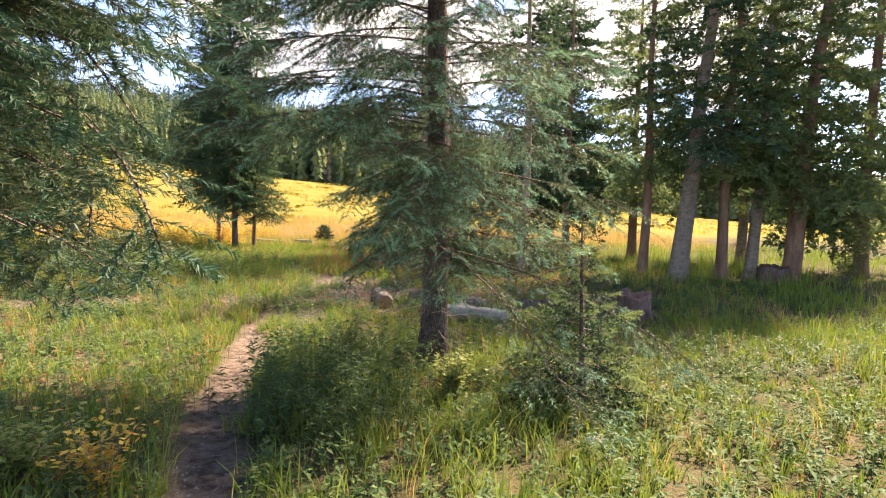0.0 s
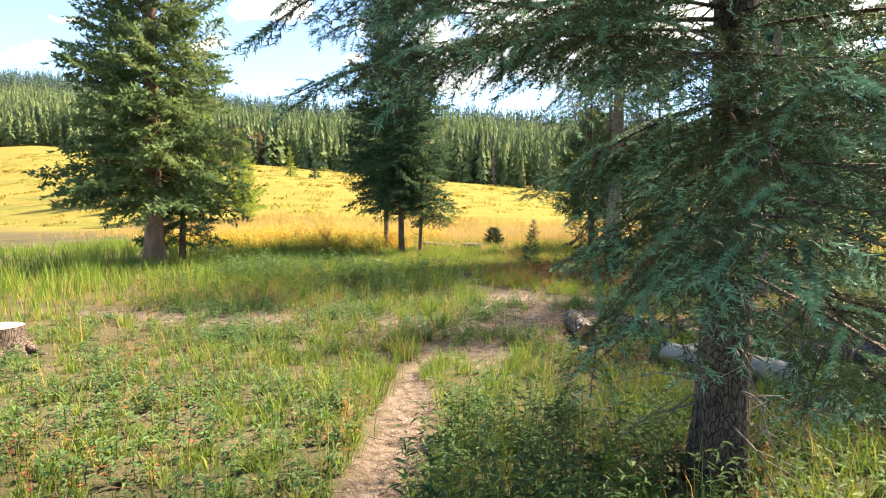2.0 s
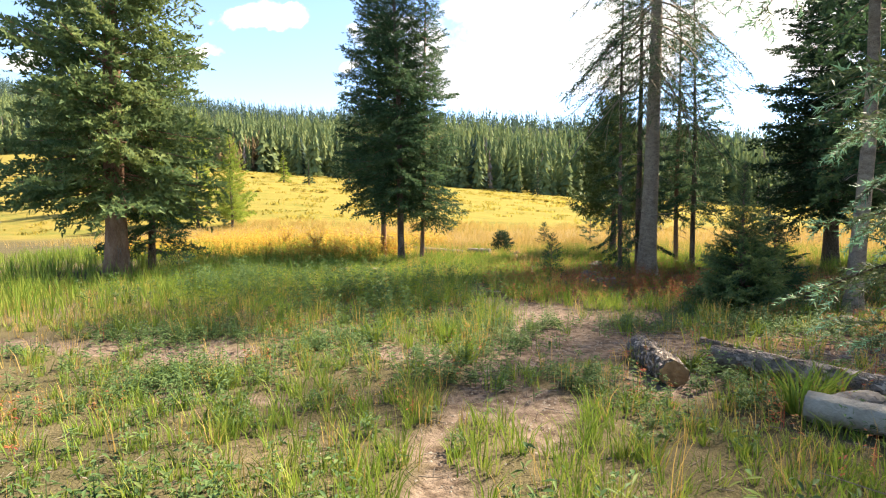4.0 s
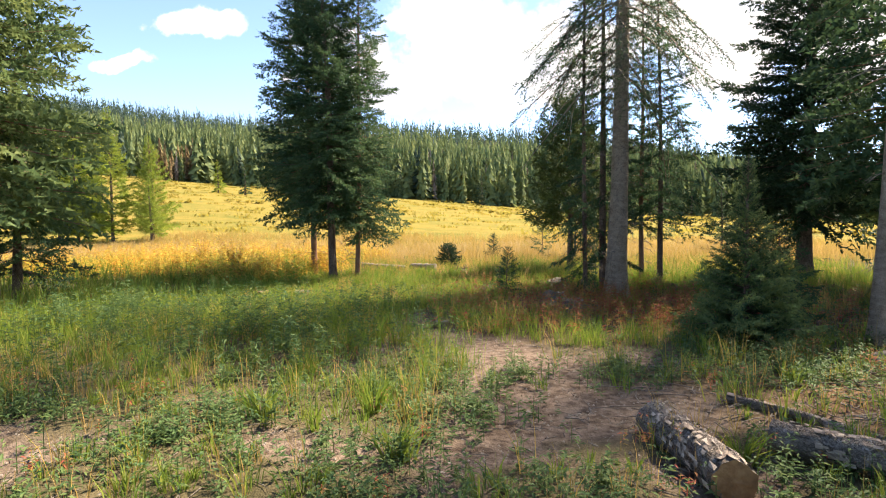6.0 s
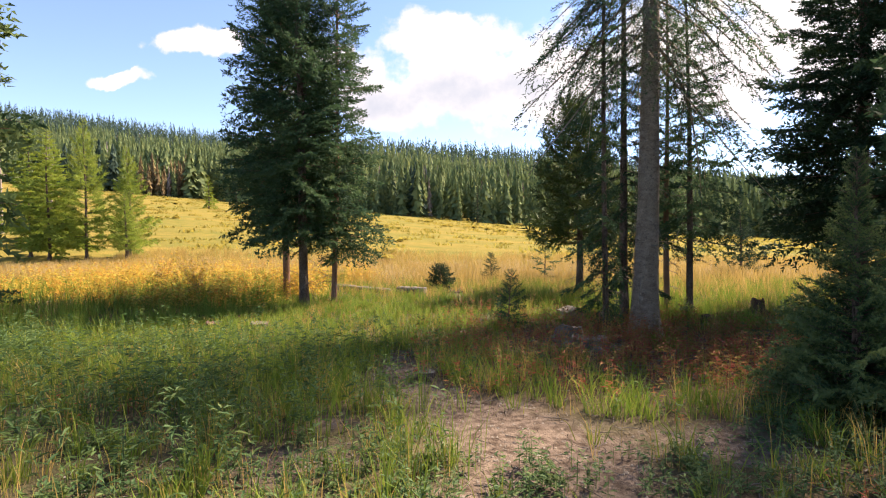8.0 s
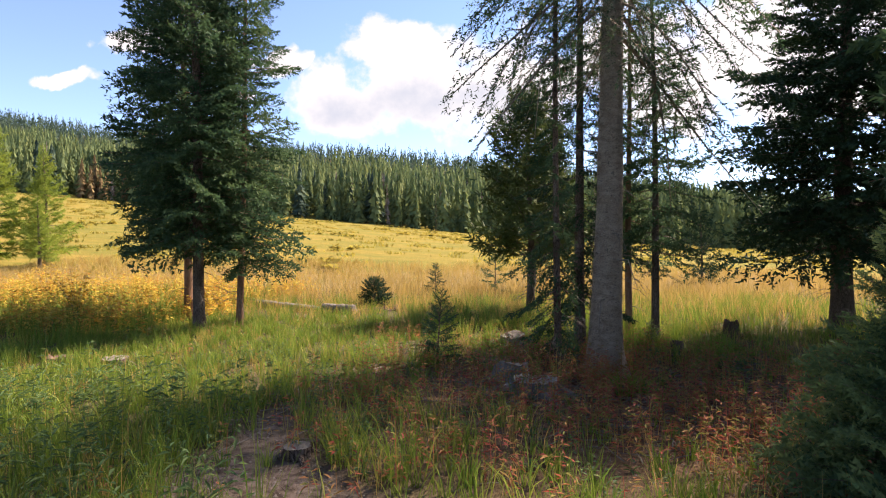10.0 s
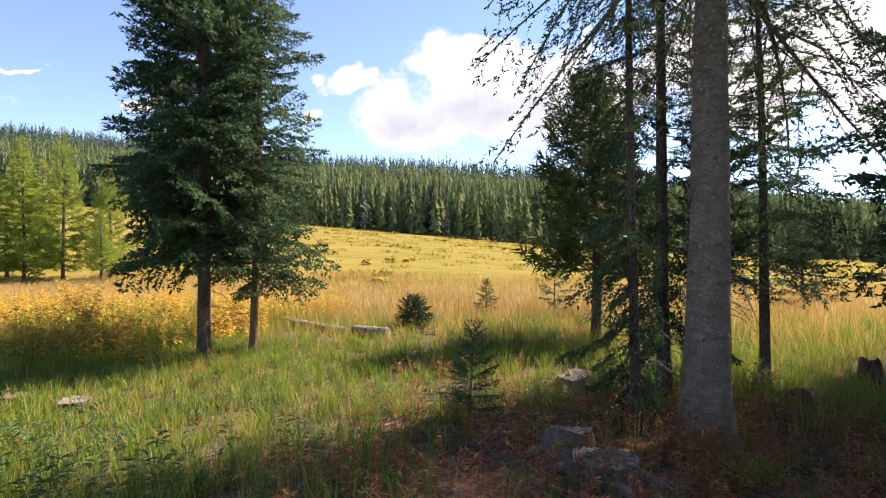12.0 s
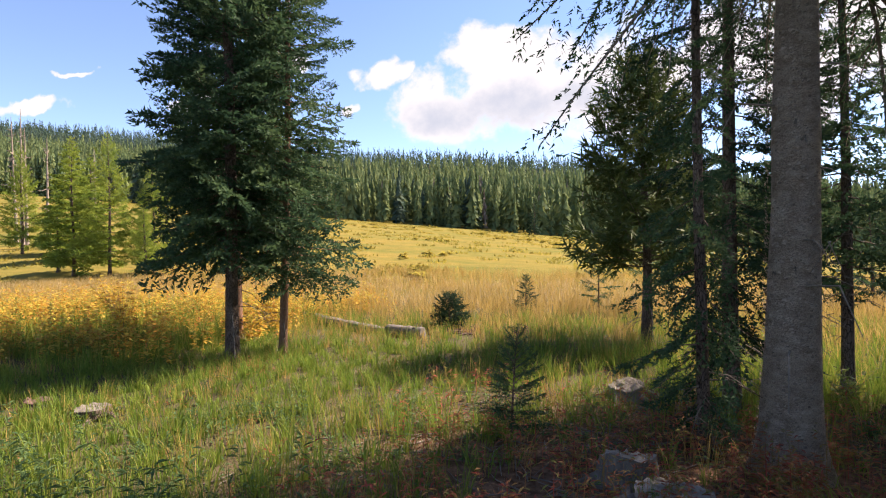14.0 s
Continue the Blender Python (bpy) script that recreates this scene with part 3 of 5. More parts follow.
def conifer(label, x, y, h, r0, crown=(0.8, 1.0), spread=1.5, n=150, kind="middle", needle=None, bark=None, lean=(0, 0), seed=0,
            rise=(-12, 36), power=0.75, dead=10, fat=1.0, one_sided=None, name="spruce_tree", category="tree", group="trees round the clearing",
            sticks_on=True, keep_clear=None, cap=None, flare=1.35, low=1.0, top_boughs=0, old=None, extra=()):
    """A spruce: tapered trunk, whorls of needled boughs from crown[0] metres up to crown[1] of its height, dead twigs lower down."""
    r = np.random.default_rng(1000 + seed)
    base = thing(name, x, y, z_at(x, y), label, category, group)
    wob, ph = r.uniform(0.01, 0.05), r.uniform(0, 6.28)

    def bend(z):
        return lean[0] * z + wob * math.sin(z * 0.9 + ph) - wob * math.sin(ph), lean[1] * z + wob * 0.7 * math.sin(z * 0.7)
    part("trunk", trunk_mesh("trunk", h, r0, bend, bark or BARK, seed, flare), base)
    specs = []
    zc = crown[0]
    top = h * crown[1]
    for i in range(n):
        f = ((i + r.random()) / n) ** low
        z = zc + (top - zc) * f
        l = spread * (1 - f) ** power * r.uniform(0.55, 1.08) + 0.12
        az = i * 2.399 + r.uniform(-0.5, 0.5)
        if one_sided is not None and r.random() < 0.6:
            az = one_sided + r.normal() * 0.9
        if cap:
            l = cap(z, az, l)
        bx, by = bend(z)
        specs.append((np.array([bx, by, z]), az, rise[0] + (rise[1] - rise[0]) * f + r.uniform(-9, 9), l, fat))
    for z, az, up, l in extra:
        bx, by = bend(z)
        specs.append((np.array([bx, by, z]), az, up, l, fat))
    if kind in ("plume", "near"):
        o = np.array([x, y, 0])
        clear = keep_clear and (lambda q: keep_clear(q + o))
        T, S, E = plumes_on(kind, specs, r, clear)
        if extra:
            B = tip_brushes(specs[n:], r, clear)
            T, E = np.concatenate([T, B]), np.concatenate([E, np.ones(len(B), bool)])
    else:
        T, S, E = place_boughs(kind, specs, r, keep_clear)
    if top_boughs:
        specs = []
        for i in range(top_boughs):
            f = (i + r.random()) / top_boughs
            z = top + (h - top) * f
            bx, by = bend(z)
            specs.append((np.array([bx, by, z]), i * 2.399, 10 + 25 * f, spread * 0.8 * (1 - f) ** 0.8 + 0.15, 1.0))
        T2, S2, E2 = place_boughs("coarse", specs, r)
        T, S, E = np.concatenate([T, T2]), S + S2, np.concatenate([E, E2])
    V, F = soup(T)
    if sticks_on and S:
        W, Q = tubes(S, 3)
        Q = np.concatenate([Q[:, [0, 1, 2]], Q[:, [0, 2, 3]]]) + len(V)
        me = tri_mesh("crown", np.concatenate([V, W]), np.concatenate([F, Q]), needle or NEEDLE)
        me.materials.append(bark or BARK)
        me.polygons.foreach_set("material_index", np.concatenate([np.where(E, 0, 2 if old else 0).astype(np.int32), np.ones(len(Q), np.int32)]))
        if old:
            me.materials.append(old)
    else:
        me = tri_mesh("crown", V, F, needle or NEEDLE)
    part("crown", me, base)
    runs = []
    for k in range(dead):
        z = r.uniform(0.35, max(zc * 1.3, 1.2))
        bx, by = bend(z)
        a, l = r.uniform(0, 6.28), r.uniform(0.25, 0.8) * min(1.0, spread)
        p = np.array([bx, by, z])
        d = np.array([math.cos(a), math.sin(a), r.uniform(-0.5, 0.1)])
        runs.append((np.array([p, p + d * l * 0.5, p + d * l + np.array([0, 0, -0.25 * l])]), np.array([0.010, 0.006, 0.002])))
        for s in range(3):
            q = p + d * l * r.uniform(0.3, 0.9)
            e = np.array([math.cos(a + r.uniform(-1, 1)), math.sin(a + r.uniform(-1, 1)), r.uniform(-0.8, 0.1)]) * l * 0.4
            runs.append((np.array([q, q + e]), np.array([0.004, 0.0015])))
    if runs:
        V, Q = tubes(runs, 3)
        tagged(part("dead_twigs", tri_mesh("dead_twigs", V, Q, TWIG), base), kind="stuff")
    return base


# ---- trees ----
def clear_of_walk(z, az, l):
    """Boughs over the trodden line stay short enough to walk past."""
    den = 0.47 * math.sin(az) - math.cos(az)
    if den > 0 and (z < 1.9 or math.sin(az) > 0.1) and math.sin(az) > -0.45:
        l = min(l, 0.75 / den)
    if z < 1.9:
        for _ in range(12):
            tx, ty = -0.08 + l * math.cos(az), 5.8 + l * math.sin(az)
            t = min(1.0, max(-0.5, ((tx + 0.72) * -0.98 + (ty - 2.32) * 2.32) / 6.34))
            side = math.hypot(tx + 0.72 + 0.98 * t, ty - 2.32 - 2.32 * t)
            if side > 0.55 and tx > -0.72 - 0.98 * t:
                break
            l *= 0.9
    return l


def beside_path(q):
    """True where a bough hangs clear of whoever walks by."""
    x0, y0 = (-0.2, 1.2) if q[1] < 2.3 else (-0.72, 2.32)
    x1, y1 = (-0.72, 2.32) if q[1] < 2.3 else (-1.7, 4.64)
    t = min(1.2, max(0.0, ((q[0] - x0) * (x1 - x0) + (q[1] - y0) * (y1 - y0)) / ((x1 - x0) ** 2 + (y1 - y0) ** 2)))
    return q[2] > 3.2 or (q[2] > 1.9 and q[1] < 6.1) or q[0] - x0 - t * (x1 - x0) > 0.62


def behind_the_opening(q):
    """The boughs at the start end where the view to the meadow opens."""
    if q[2] < 1.15 + 0.12 * math.sin(7 * q[0]) or (q[1] < -1.2 * q[0] - 0.5 and math.sin(91 * q[0] + 57 * q[1]) > -0.3):
        return False
    return q[0] < -0.48 - 0.1 * math.sin(9 * q[2]) and (q[1] < 1.22 + (-0.22 - q[0]) * 0.78 or q[2] > 3.0)


# the long low boughs on the path's side: height, bearing, rise, length
LOW_BOUGHS = [(2.2, -1.74, -9, 2.3), (2.25, -1.70, -10, 2.0), (2.45, -2.25, 3, 2.1), (2.5, -2.12, 4, 1.8), (2.3, -1.62, -2, 1.75), (2.35, -1.45, -4, 1.6), (2.1, -1.30, -6, 1.7), (1.9, -2.28, -16, 1.3),
              (1.8, -2.05, -18, 1.35), (2.0, -1.9, -10, 1.7), (1.7, -1.5, -14, 1.5), (2.7, -1.85, 2, 2.0), (1.9, -1.1, -8, 1.7), (2.6, -0.9, -4, 1.9), (2.8, -2.5, 6, 1.9), (2.2, -2.45, -10, 1.2)]
LOW_BOUGHS += [(2.5 + 0.14 * k, 2.55 + 1.35 * ((k * 0.618) % 1), 2 + 5 * ((k * 0.37) % 1), 2.5 - 0.05 * k) for k in range(15)]
LOW_BOUGHS += [(2.7 + 0.17 * k, -2.3 + 1.9 * ((k * 0.618) % 1), 4 * ((k * 0.37) % 1), 1.9 - 0.04 * k) for k in range(12)]
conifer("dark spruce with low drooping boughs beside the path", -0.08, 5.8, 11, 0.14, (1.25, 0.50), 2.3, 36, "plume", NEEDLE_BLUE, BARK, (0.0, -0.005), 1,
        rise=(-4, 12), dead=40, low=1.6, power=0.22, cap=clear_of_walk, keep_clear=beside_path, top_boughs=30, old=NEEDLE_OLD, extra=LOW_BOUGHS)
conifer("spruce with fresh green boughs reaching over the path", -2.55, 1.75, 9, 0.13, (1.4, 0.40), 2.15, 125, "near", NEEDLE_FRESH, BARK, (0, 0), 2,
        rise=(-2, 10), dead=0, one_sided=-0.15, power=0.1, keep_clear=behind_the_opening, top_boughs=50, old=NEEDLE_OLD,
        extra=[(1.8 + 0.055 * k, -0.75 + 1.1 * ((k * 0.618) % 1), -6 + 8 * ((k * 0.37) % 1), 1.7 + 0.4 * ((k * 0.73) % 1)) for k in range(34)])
conifer("large spruce with broad boughs on the grass", -12.95, 14.7, 16, 0.25, (2.1, 0.52), 2.75, 170, "middle", NEEDLE_SUNLIT, BARK_RED, (0.03, 0), 3, dead=30, power=0.3, top_boughs=25)
conifer("small spruce at the foot of a larger one", -13.2, 16.0, 5, 0.10, (0.6, 1.0), 1.4, 70, "middle", NEEDLE, BARK, (0.06, 0), 4)
TRI = "three slender spruces standing close together"
conifer("slender spruce with a bare lower trunk", -8.6, 21.1, 11, 0.09, (2.1, 0.8), 1.55, 205, "middle", NEEDLE, BARK_RED, (-0.008, 0), 5, group=TRI, power=0.32, top_boughs=22)
conifer("tall dark spruce with a straight trunk", -7.25, 19.2, 11, 0.10, (1.6, 0.76), 1.3, 220, "middle", NEEDLE, BARK, (-0.012, 0), 6, group=TRI, power=0.32, top_boughs=22)
conifer("thin spruce with a slightly leaning trunk", -6.86, 19.9, 10, 0.065, (1.15, 0.8), 1.12, 155, "middle", NEEDLE, BARK_RED, (0.03, 0), 7, group=TRI, power=0.35, top_boughs=40)
EDGE_GROUP = "trees at the edge of the meadow"
conifer("tall grey-barked tree with a bare trunk", -0.66, 16.9, 12, 0.185, (4.3, 0.68), 2.5, 62, "sparse", NEEDLE, BARK_GREY, (0.022, 0), 8, power=0.3, top_boughs=14, rise=(-25, 10), dead=10, group=EDGE_GROUP,
        flare=1.5, name="grey_trunk_tree")
conifer("thin dark fir with boughs down to the ground", -1.2, 17.1, 8.5, 0.05, (0.35, 1.0), 0.62, 120, "middle", NEEDLE, BARK, (0.0, 0), 9, rise=(-30, 20), keep_clear=lambda P: P[:, 0] < 0.22, group=EDGE_GROUP)
conifer("dark fir behind the grey trunk", -0.75, 18.3, 9, 0.08, (0.8, 1.0), 0.85, 100, "middle", NEEDLE_DARK, BARK, (0.0, 0), 10, rise=(-28, 20), group=EDGE_GROUP)
conifer("slim spruce with a bare foot", 0.25, 19.6, 8.0, 0.06, (1.3, 1.0), 0.95, 84, "middle", NEEDLE, BARK_RED, (0.0, 0), 11, group=EDGE_GROUP)
conifer("slim spruce with a bare foot", 0.60, 19.3, 7.6, 0.065, (1.5, 1.0), 1.0, 84, "middle", NEEDLE, BARK, (-0.01, 0), 12, group=EDGE_GROUP)
conifer("bushy lodgepole pine at the meadow's edge", -1.3, 21.8, 4.5, 0.09, (1.2, 1.0), 1.45, 110, "pine", NEEDLE_PINE, BARK, (0, 0), 13, rise=(0, 62), power=0.35, group=EDGE_GROUP, name="pine_tree")
conifer("broad dark spruce with dense boughs", 3.9, 20.0, 8.8, 0.17, (1.5, 0.86), 1.95, 210, "middle", NEEDLE_DARK, BARK, (0, 0), 14, group=EDGE_GROUP, power=0.3, top_boughs=25)
conifer("bushy young spruce beside the clearing", 0.45, 13.3, 2.2, 0.04, (0.12, 1.0), 0.80, 190, "middle", NEEDLE_SUNLIT, BARK, (0, 0), 15, old=NEEDLE, rise=(10, 58), dead=0, power=1.5, low=1.6, group=EDGE_GROUP)
conifer("young spruce behind a bushier one", 1.05, 13.9, 1.35, 0.03, (0.1, 1.0), 0.5, 70, "middle", NEEDLE, BARK, (0, 0), 16, rise=(0, 45), dead=0, group=EDGE_GROUP)
conifer("grey trunk with high boughs", 1.9, 13.3, 9.5, 0.11, (4.2, 1.0), 1.4, 54, "wood", NEEDLE, BARK_GREY, (0.01, 0), 17, group=EDGE_GROUP)
WOOD = "trees of the wood"
for k, (x, y, h, r0, c0, sp, lx, n) in enumerate([(5.6, 13.0, 12, 0.21, 3.4, 1.9, 0.09, 44), (5.0, 13.6, 11, 0.12, 2.6, 1.6, 0, 46), (6.75, 13.2, 12, 0.13, 2.8, 1.8, 0.02, 46), (7.5, 13.3, 12, 0.14, 2.6, 1.8, 0.03, 46),
                                                 (8.5, 13.3, 13, 0.20, 2.2, 2.1, 0.07, 60), (3.7, 16.4, 10, 0.12, 2.2, 1.6, 0, 50), (9.4, 17.2, 12, 0.15, 2.4, 1.9, 0, 56),
                                                 (11.2, 14.6, 13, 0.17, 1.6, 2.3, 0, 70), (6.4, 18.5, 11, 0.15, 2.2, 1.9, 0, 50), (13.4, 12.2, 13, 0.18, 2.0, 2.3, 0, 60)]):
    conifer("spruce of the wood with a bare lower trunk", x, y, h - 1.0, r0, (c0, 1.0), sp, int(n * 1.45), "wood", NEEDLE_SUNLIT if k in (1, 2, 3, 4, 7, 8) else NEEDLE, BARK_RED if k % 3 else BARK_GREY, (lx, 0), 30 + k, group=WOOD,
            dead=14, power=0.45, low=1.3)
YOUNG = "young pines out on the meadow"
for k, (x, y, h) in enumerate([(-33.5, 38.5, 8.6), (-31.2, 39, 9.2), (-36.0, 39.5, 5.5), (-28.9, 40, 7.2), (-39.5, 45, 8.0), (-27.0, 37.5, 4.2), (-44, 47, 9.5), (-48, 46, 9)]):
    conifer("young yellow-green pine in the meadow", x, y, h, 0.10, (0.8, 1.0), h * 0.25, 100, "pine" if k % 2 else "coarse", NEEDLE_YOUNG, BARK, (0, 0), 60 + k, rise=(-5, 45), group=YOUNG, name="pine_tree", dead=0)
for k, (u, d, h, nd) in enumerate([(-0.66, 95, 6.5, NEEDLE_YOUNG), (-0.60, 92, 5.4, NEEDLE), (-0.115, 138, 9.5, NEEDLE_DARK), (-0.50, 120, 9, NEEDLE)]):
    conifer("lone conifer on the far side of the meadow", -2.2 + u * d, 9 + d, h, 0.14, (0.5, 1.0), h * 0.24, 60, "coarse", nd, BARK, (0, 0), 70 + k, rise=(-5, 45), group="lone conifers on the meadow", dead=0)
SNAGS = "dead grey trees beyond the meadow"


def dead_snag(x, y, h, seed):
    """A bare standing trunk with short broken boughs."""
    r = np.random.default_rng(seed)
    base = thing("dead_tree", x, y, z_at(x, y), "bare grey dead tree standing at the meadow's edge", "dead tree", SNAGS)
    lx, ly = r.normal(size=2) * 0.02
    part("trunk", trunk_mesh("trunk", h, 0.16, lambda z: (lx * z, ly * z), DEADFAR, seed, rings=12, sides=8, top=0.1), base)
    for k in range(26):
        z, a, l = h * r.uniform(0.2, 0.97), r.uniform(0, 6.28), r.uniform(0.5, 1.7)
        p = np.array([lx * z, ly * z, z])
        d = np.array([math.cos(a), math.sin(a), r.uniform(-0.5, 0.2)]) * l * (1.15 - z / h)
        V, Q = tubes([(np.array([p, p + d * 0.55, p + d + np.array([0, 0, 0.12 * l])]), np.array([0.05, 0.03, 0.012]))], 4)
        part("dead_bough", tri_mesh("dead_bough", V, Q, DEADFAR), base)


for k, (x, y, h) in enumerate([(-52.0, 49.0, 12.5), (-53.5, 50.5, 11.0), (-50.3, 50.0, 10.0), (-55.5, 51.0, 12.0), (-47.0, 52.0, 9.0), (-57.5, 53.0, 11.5)]):
    dead_snag(x, y, h, 500 + k)
SAPS = "saplings in the clearing"
conifer("scrawny spruce sapling in red herbs", -2.75, 16.95, 0.95, 0.014, (0.12, 0.97), 0.27, 34, "middle", NEEDLE, BARK, (0.03, 0), 80, rise=(5, 55), dead=0, group=SAPS, name="spruce_sapling", category="sapling")
conifer("small dark spruce sapling", -3.85, 26.0, 1.0, 0.02, (0.1, 1.0), 0.32, 34, "middle", NEEDLE_DARK, BARK, (0, 0), 81, rise=(5, 50), dead=0, group=SAPS, name="spruce_sapling", category="sapling")
conifer("low dark spruce bush", -4.95, 22.9, 0.6, 0.02, (0.05, 1.0), 0.36, 70, "middle", NEEDLE_DARK, BARK, (0, 0), 82, rise=(0, 60), power=0.4, dead=0, group=SAPS, name="spruce_sapling", category="sapling")
conifer("thin pine sapling before the meadow", -2.1, 26.6, 1.5, 0.025, (0.2, 1.0), 0.5, 24, "middle", NEEDLE, BARK, (0, 0), 83, rise=(0, 50), dead=0, group=SAPS, name="pine_sapling", category="sapling")
conifer("pine sapling with a thin bare trunk", -0.95, 26.2, 3.0, 0.045, (1.0, 1.0), 0.8, 30, "pine", NEEDLE, TWIG, (0, 0), 84, rise=(-5, 50), dead=0, group=SAPS, name="pine_sapling", category="sapling")
conifer("low spreading spruce sapling with dead twigs", 1.15, 4.3, 1.7, 0.026, (0.08, 1.0), 0.72, 56, "middle", NEEDLE_SUNLIT, BARK, (0, 0), 85, rise=(0, 45), power=1.6, low=1.9, old=NEEDLE_DARK, dead=7, group=SAPS, name="spruce_sapling", category="sapling")
conifer("young pine at the meadow's edge", 4.9, 29.5, 2.6, 0.05, (0.2, 1.0), 0.9, 40, "pine", NEEDLE_DARK, BARK, (0, 0), 86, rise=(-5, 50), dead=0, group=SAPS, name="pine_sapling", category="sapling")


# loose scales and short dead stubs on the grey trunk
def trunk_scales():
    r = np.random.default_rng(5)
    tree = next(o for o in scene.objects if o.name.startswith("grey_trunk_tree"))
    tri = []
    for k in range(3200):
        z = 4.4 * r.random() ** 1.4
        rad = 0.185 * (1 - z / 15) ** 0.85 * (1 + 0.5 * math.exp(-z / 0.33)) * 1.03
        a = r.uniform(0, 6.28)
        o, tg = np.array([math.cos(a), math.sin(a), 0]), np.array([-math.sin(a), math.cos(a), 0])
        c = np.array([0.022 * z, 0, z]) + o * rad
        l, w = r.uniform(0.004, 0.012), r.uniform(0.005, 0.017)
        up = np.array([0, 0, 1.0])
        p = [c - tg * w - up * l * r.random(), c + tg * w - up * l * r.random(), c + tg * w * 0.7 + up * l + o * r.uniform(0.002, 0.012), c - tg * w * 0.8 + up * l + o * r.uniform(0.002, 0.012)]
        tri += [[p[0], p[1], p[2]], [p[0], p[2], p[3]]]
    V, F = soup(np.array(tri))
    tagged(part("bark_scales", tri_mesh("bark_scales", V, F, FLAKE), tree), kind="stuff")
    for k in range(14):
        z, a = r.uniform(0.9, 4.4), r.uniform(3.2, 6.2)
        o = np.array([math.cos(a), math.sin(a), 0])
        rad = 0.185 * (1 - z / 15) ** 0.85
        c = np.array([0.022 * z, 0, z]) + o * rad * 0.9
        l = r.uniform(0.03, 0.10) if k % 3 else r.uniform(0.3, 0.7)
        V, Q = tubes([(np.array([c, c + o * l * 0.5 + np.array([0, 0, 0.02]), c + o * l * 0.8 + np.array([0, 0, -0.5 * l])]), np.array([0.011, 0.006, 0.003]))], 5)
        part("dead_stub", tri_mesh("dead_stub", V, Q, TWIG), tree)


trunk_scales()


# ---- the far woods ----
def far_trees(pos, hgt, fat, seed, sprays):
    """Many slim conifers, each a trunk's worth of ragged sprays hanging out from its axis, as one array of triangles."""
    r = np.random.default_rng(seed)
    n, m = len(pos), sprays
    f = 0.04 + 0.93 * (np.arange(m)[None] + r.random((n, m))) / m
    a = r.uniform(0, 6.28, (n, 1)) + np.arange(m)[None] * 2.399 + r.uniform(-0.4, 0.4, (n, m))
    rad = (hgt * fat)[:, None] * np.minimum(1.0, 1.35 * (1 - f) ** 0.75) + 0.08
    tip_z = hgt[:, None] * np.minimum(1.0, f + r.uniform(0.06, 0.15, (n, m)))
    tip_z[:, -1] = hgt
    T = np.empty((n, m, 3, 3))
    T[:, :, 0] = np.stack([0 * f, 0 * f, tip_z], -1)
    for k, turn in ((1, -1), (2, 1)):
        b = a + turn * r.uniform(0.25, 0.65, (n, m))
        q = rad * r.uniform(0.55, 1.25, (n, m))
        T[:, :, k] = np.stack([q * np.cos(b), q * np.sin(b), np.maximum(0.0, hgt[:, None] * (f - r.uniform(0.0, 0.07, (n, m))))], -1)
    return (T + pos[:, None, None]).reshape(-1, 3, 3)


def forest(name, label, d0, d1, n, seed, sprays, mat, hmin=9, hmax=19, ulim=(-1.75, 1.0), fat=0.135):
    r = np.random.default_rng(seed)
    d = np.sqrt(r.uniform(d0 ** 2, d1 ** 2, n))
    u = r.uniform(*ulim, n)
    x, y = -2.2 + u * d, 9 + d
    h = r.uniform(hmin, hmax, n) * r.uniform(0.8, 1.0, n)
    T = far_trees(np.stack([x, y, land(x, y) - 0.3], -1), h, fat * r.uniform(0.7, 1.2, n), seed, sprays)
    V, F = soup(T)
    return tagged(new(name, tri_mesh(name, V, F, mat)), label, "forest", kind="stuff")


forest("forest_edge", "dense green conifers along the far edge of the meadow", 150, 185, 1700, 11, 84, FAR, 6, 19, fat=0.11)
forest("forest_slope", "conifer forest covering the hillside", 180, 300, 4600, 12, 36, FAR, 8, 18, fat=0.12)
# the ridge trees take their cloud shade from the bluish dark material
forest("forest_ridge", "conifer forest up to the ridge, darkened in colour for cloud shade", 290, 440, 6800, 13, 13, FAR_SPRUCE_SHADE, 8, 16)
forest("edge_spruces", "dark blue-green spruces among the pines of the far edge", 150, 200, 170, 16, 90, FAR_SPRUCE_SHADE, 8, 17, fat=0.15)
forest("rusty_trees", "rust-brown dying conifers at the meadow's far edge", 150, 168, 34, 15, 70, RUST, 9, 15, ulim=(-0.82, -0.68), fat=0.10)
forest("dead_trees", "grey and rusty dead conifers among the green ones", 150, 240, 160, 14, 50, DEADFAR, 8, 15, fat=0.07)


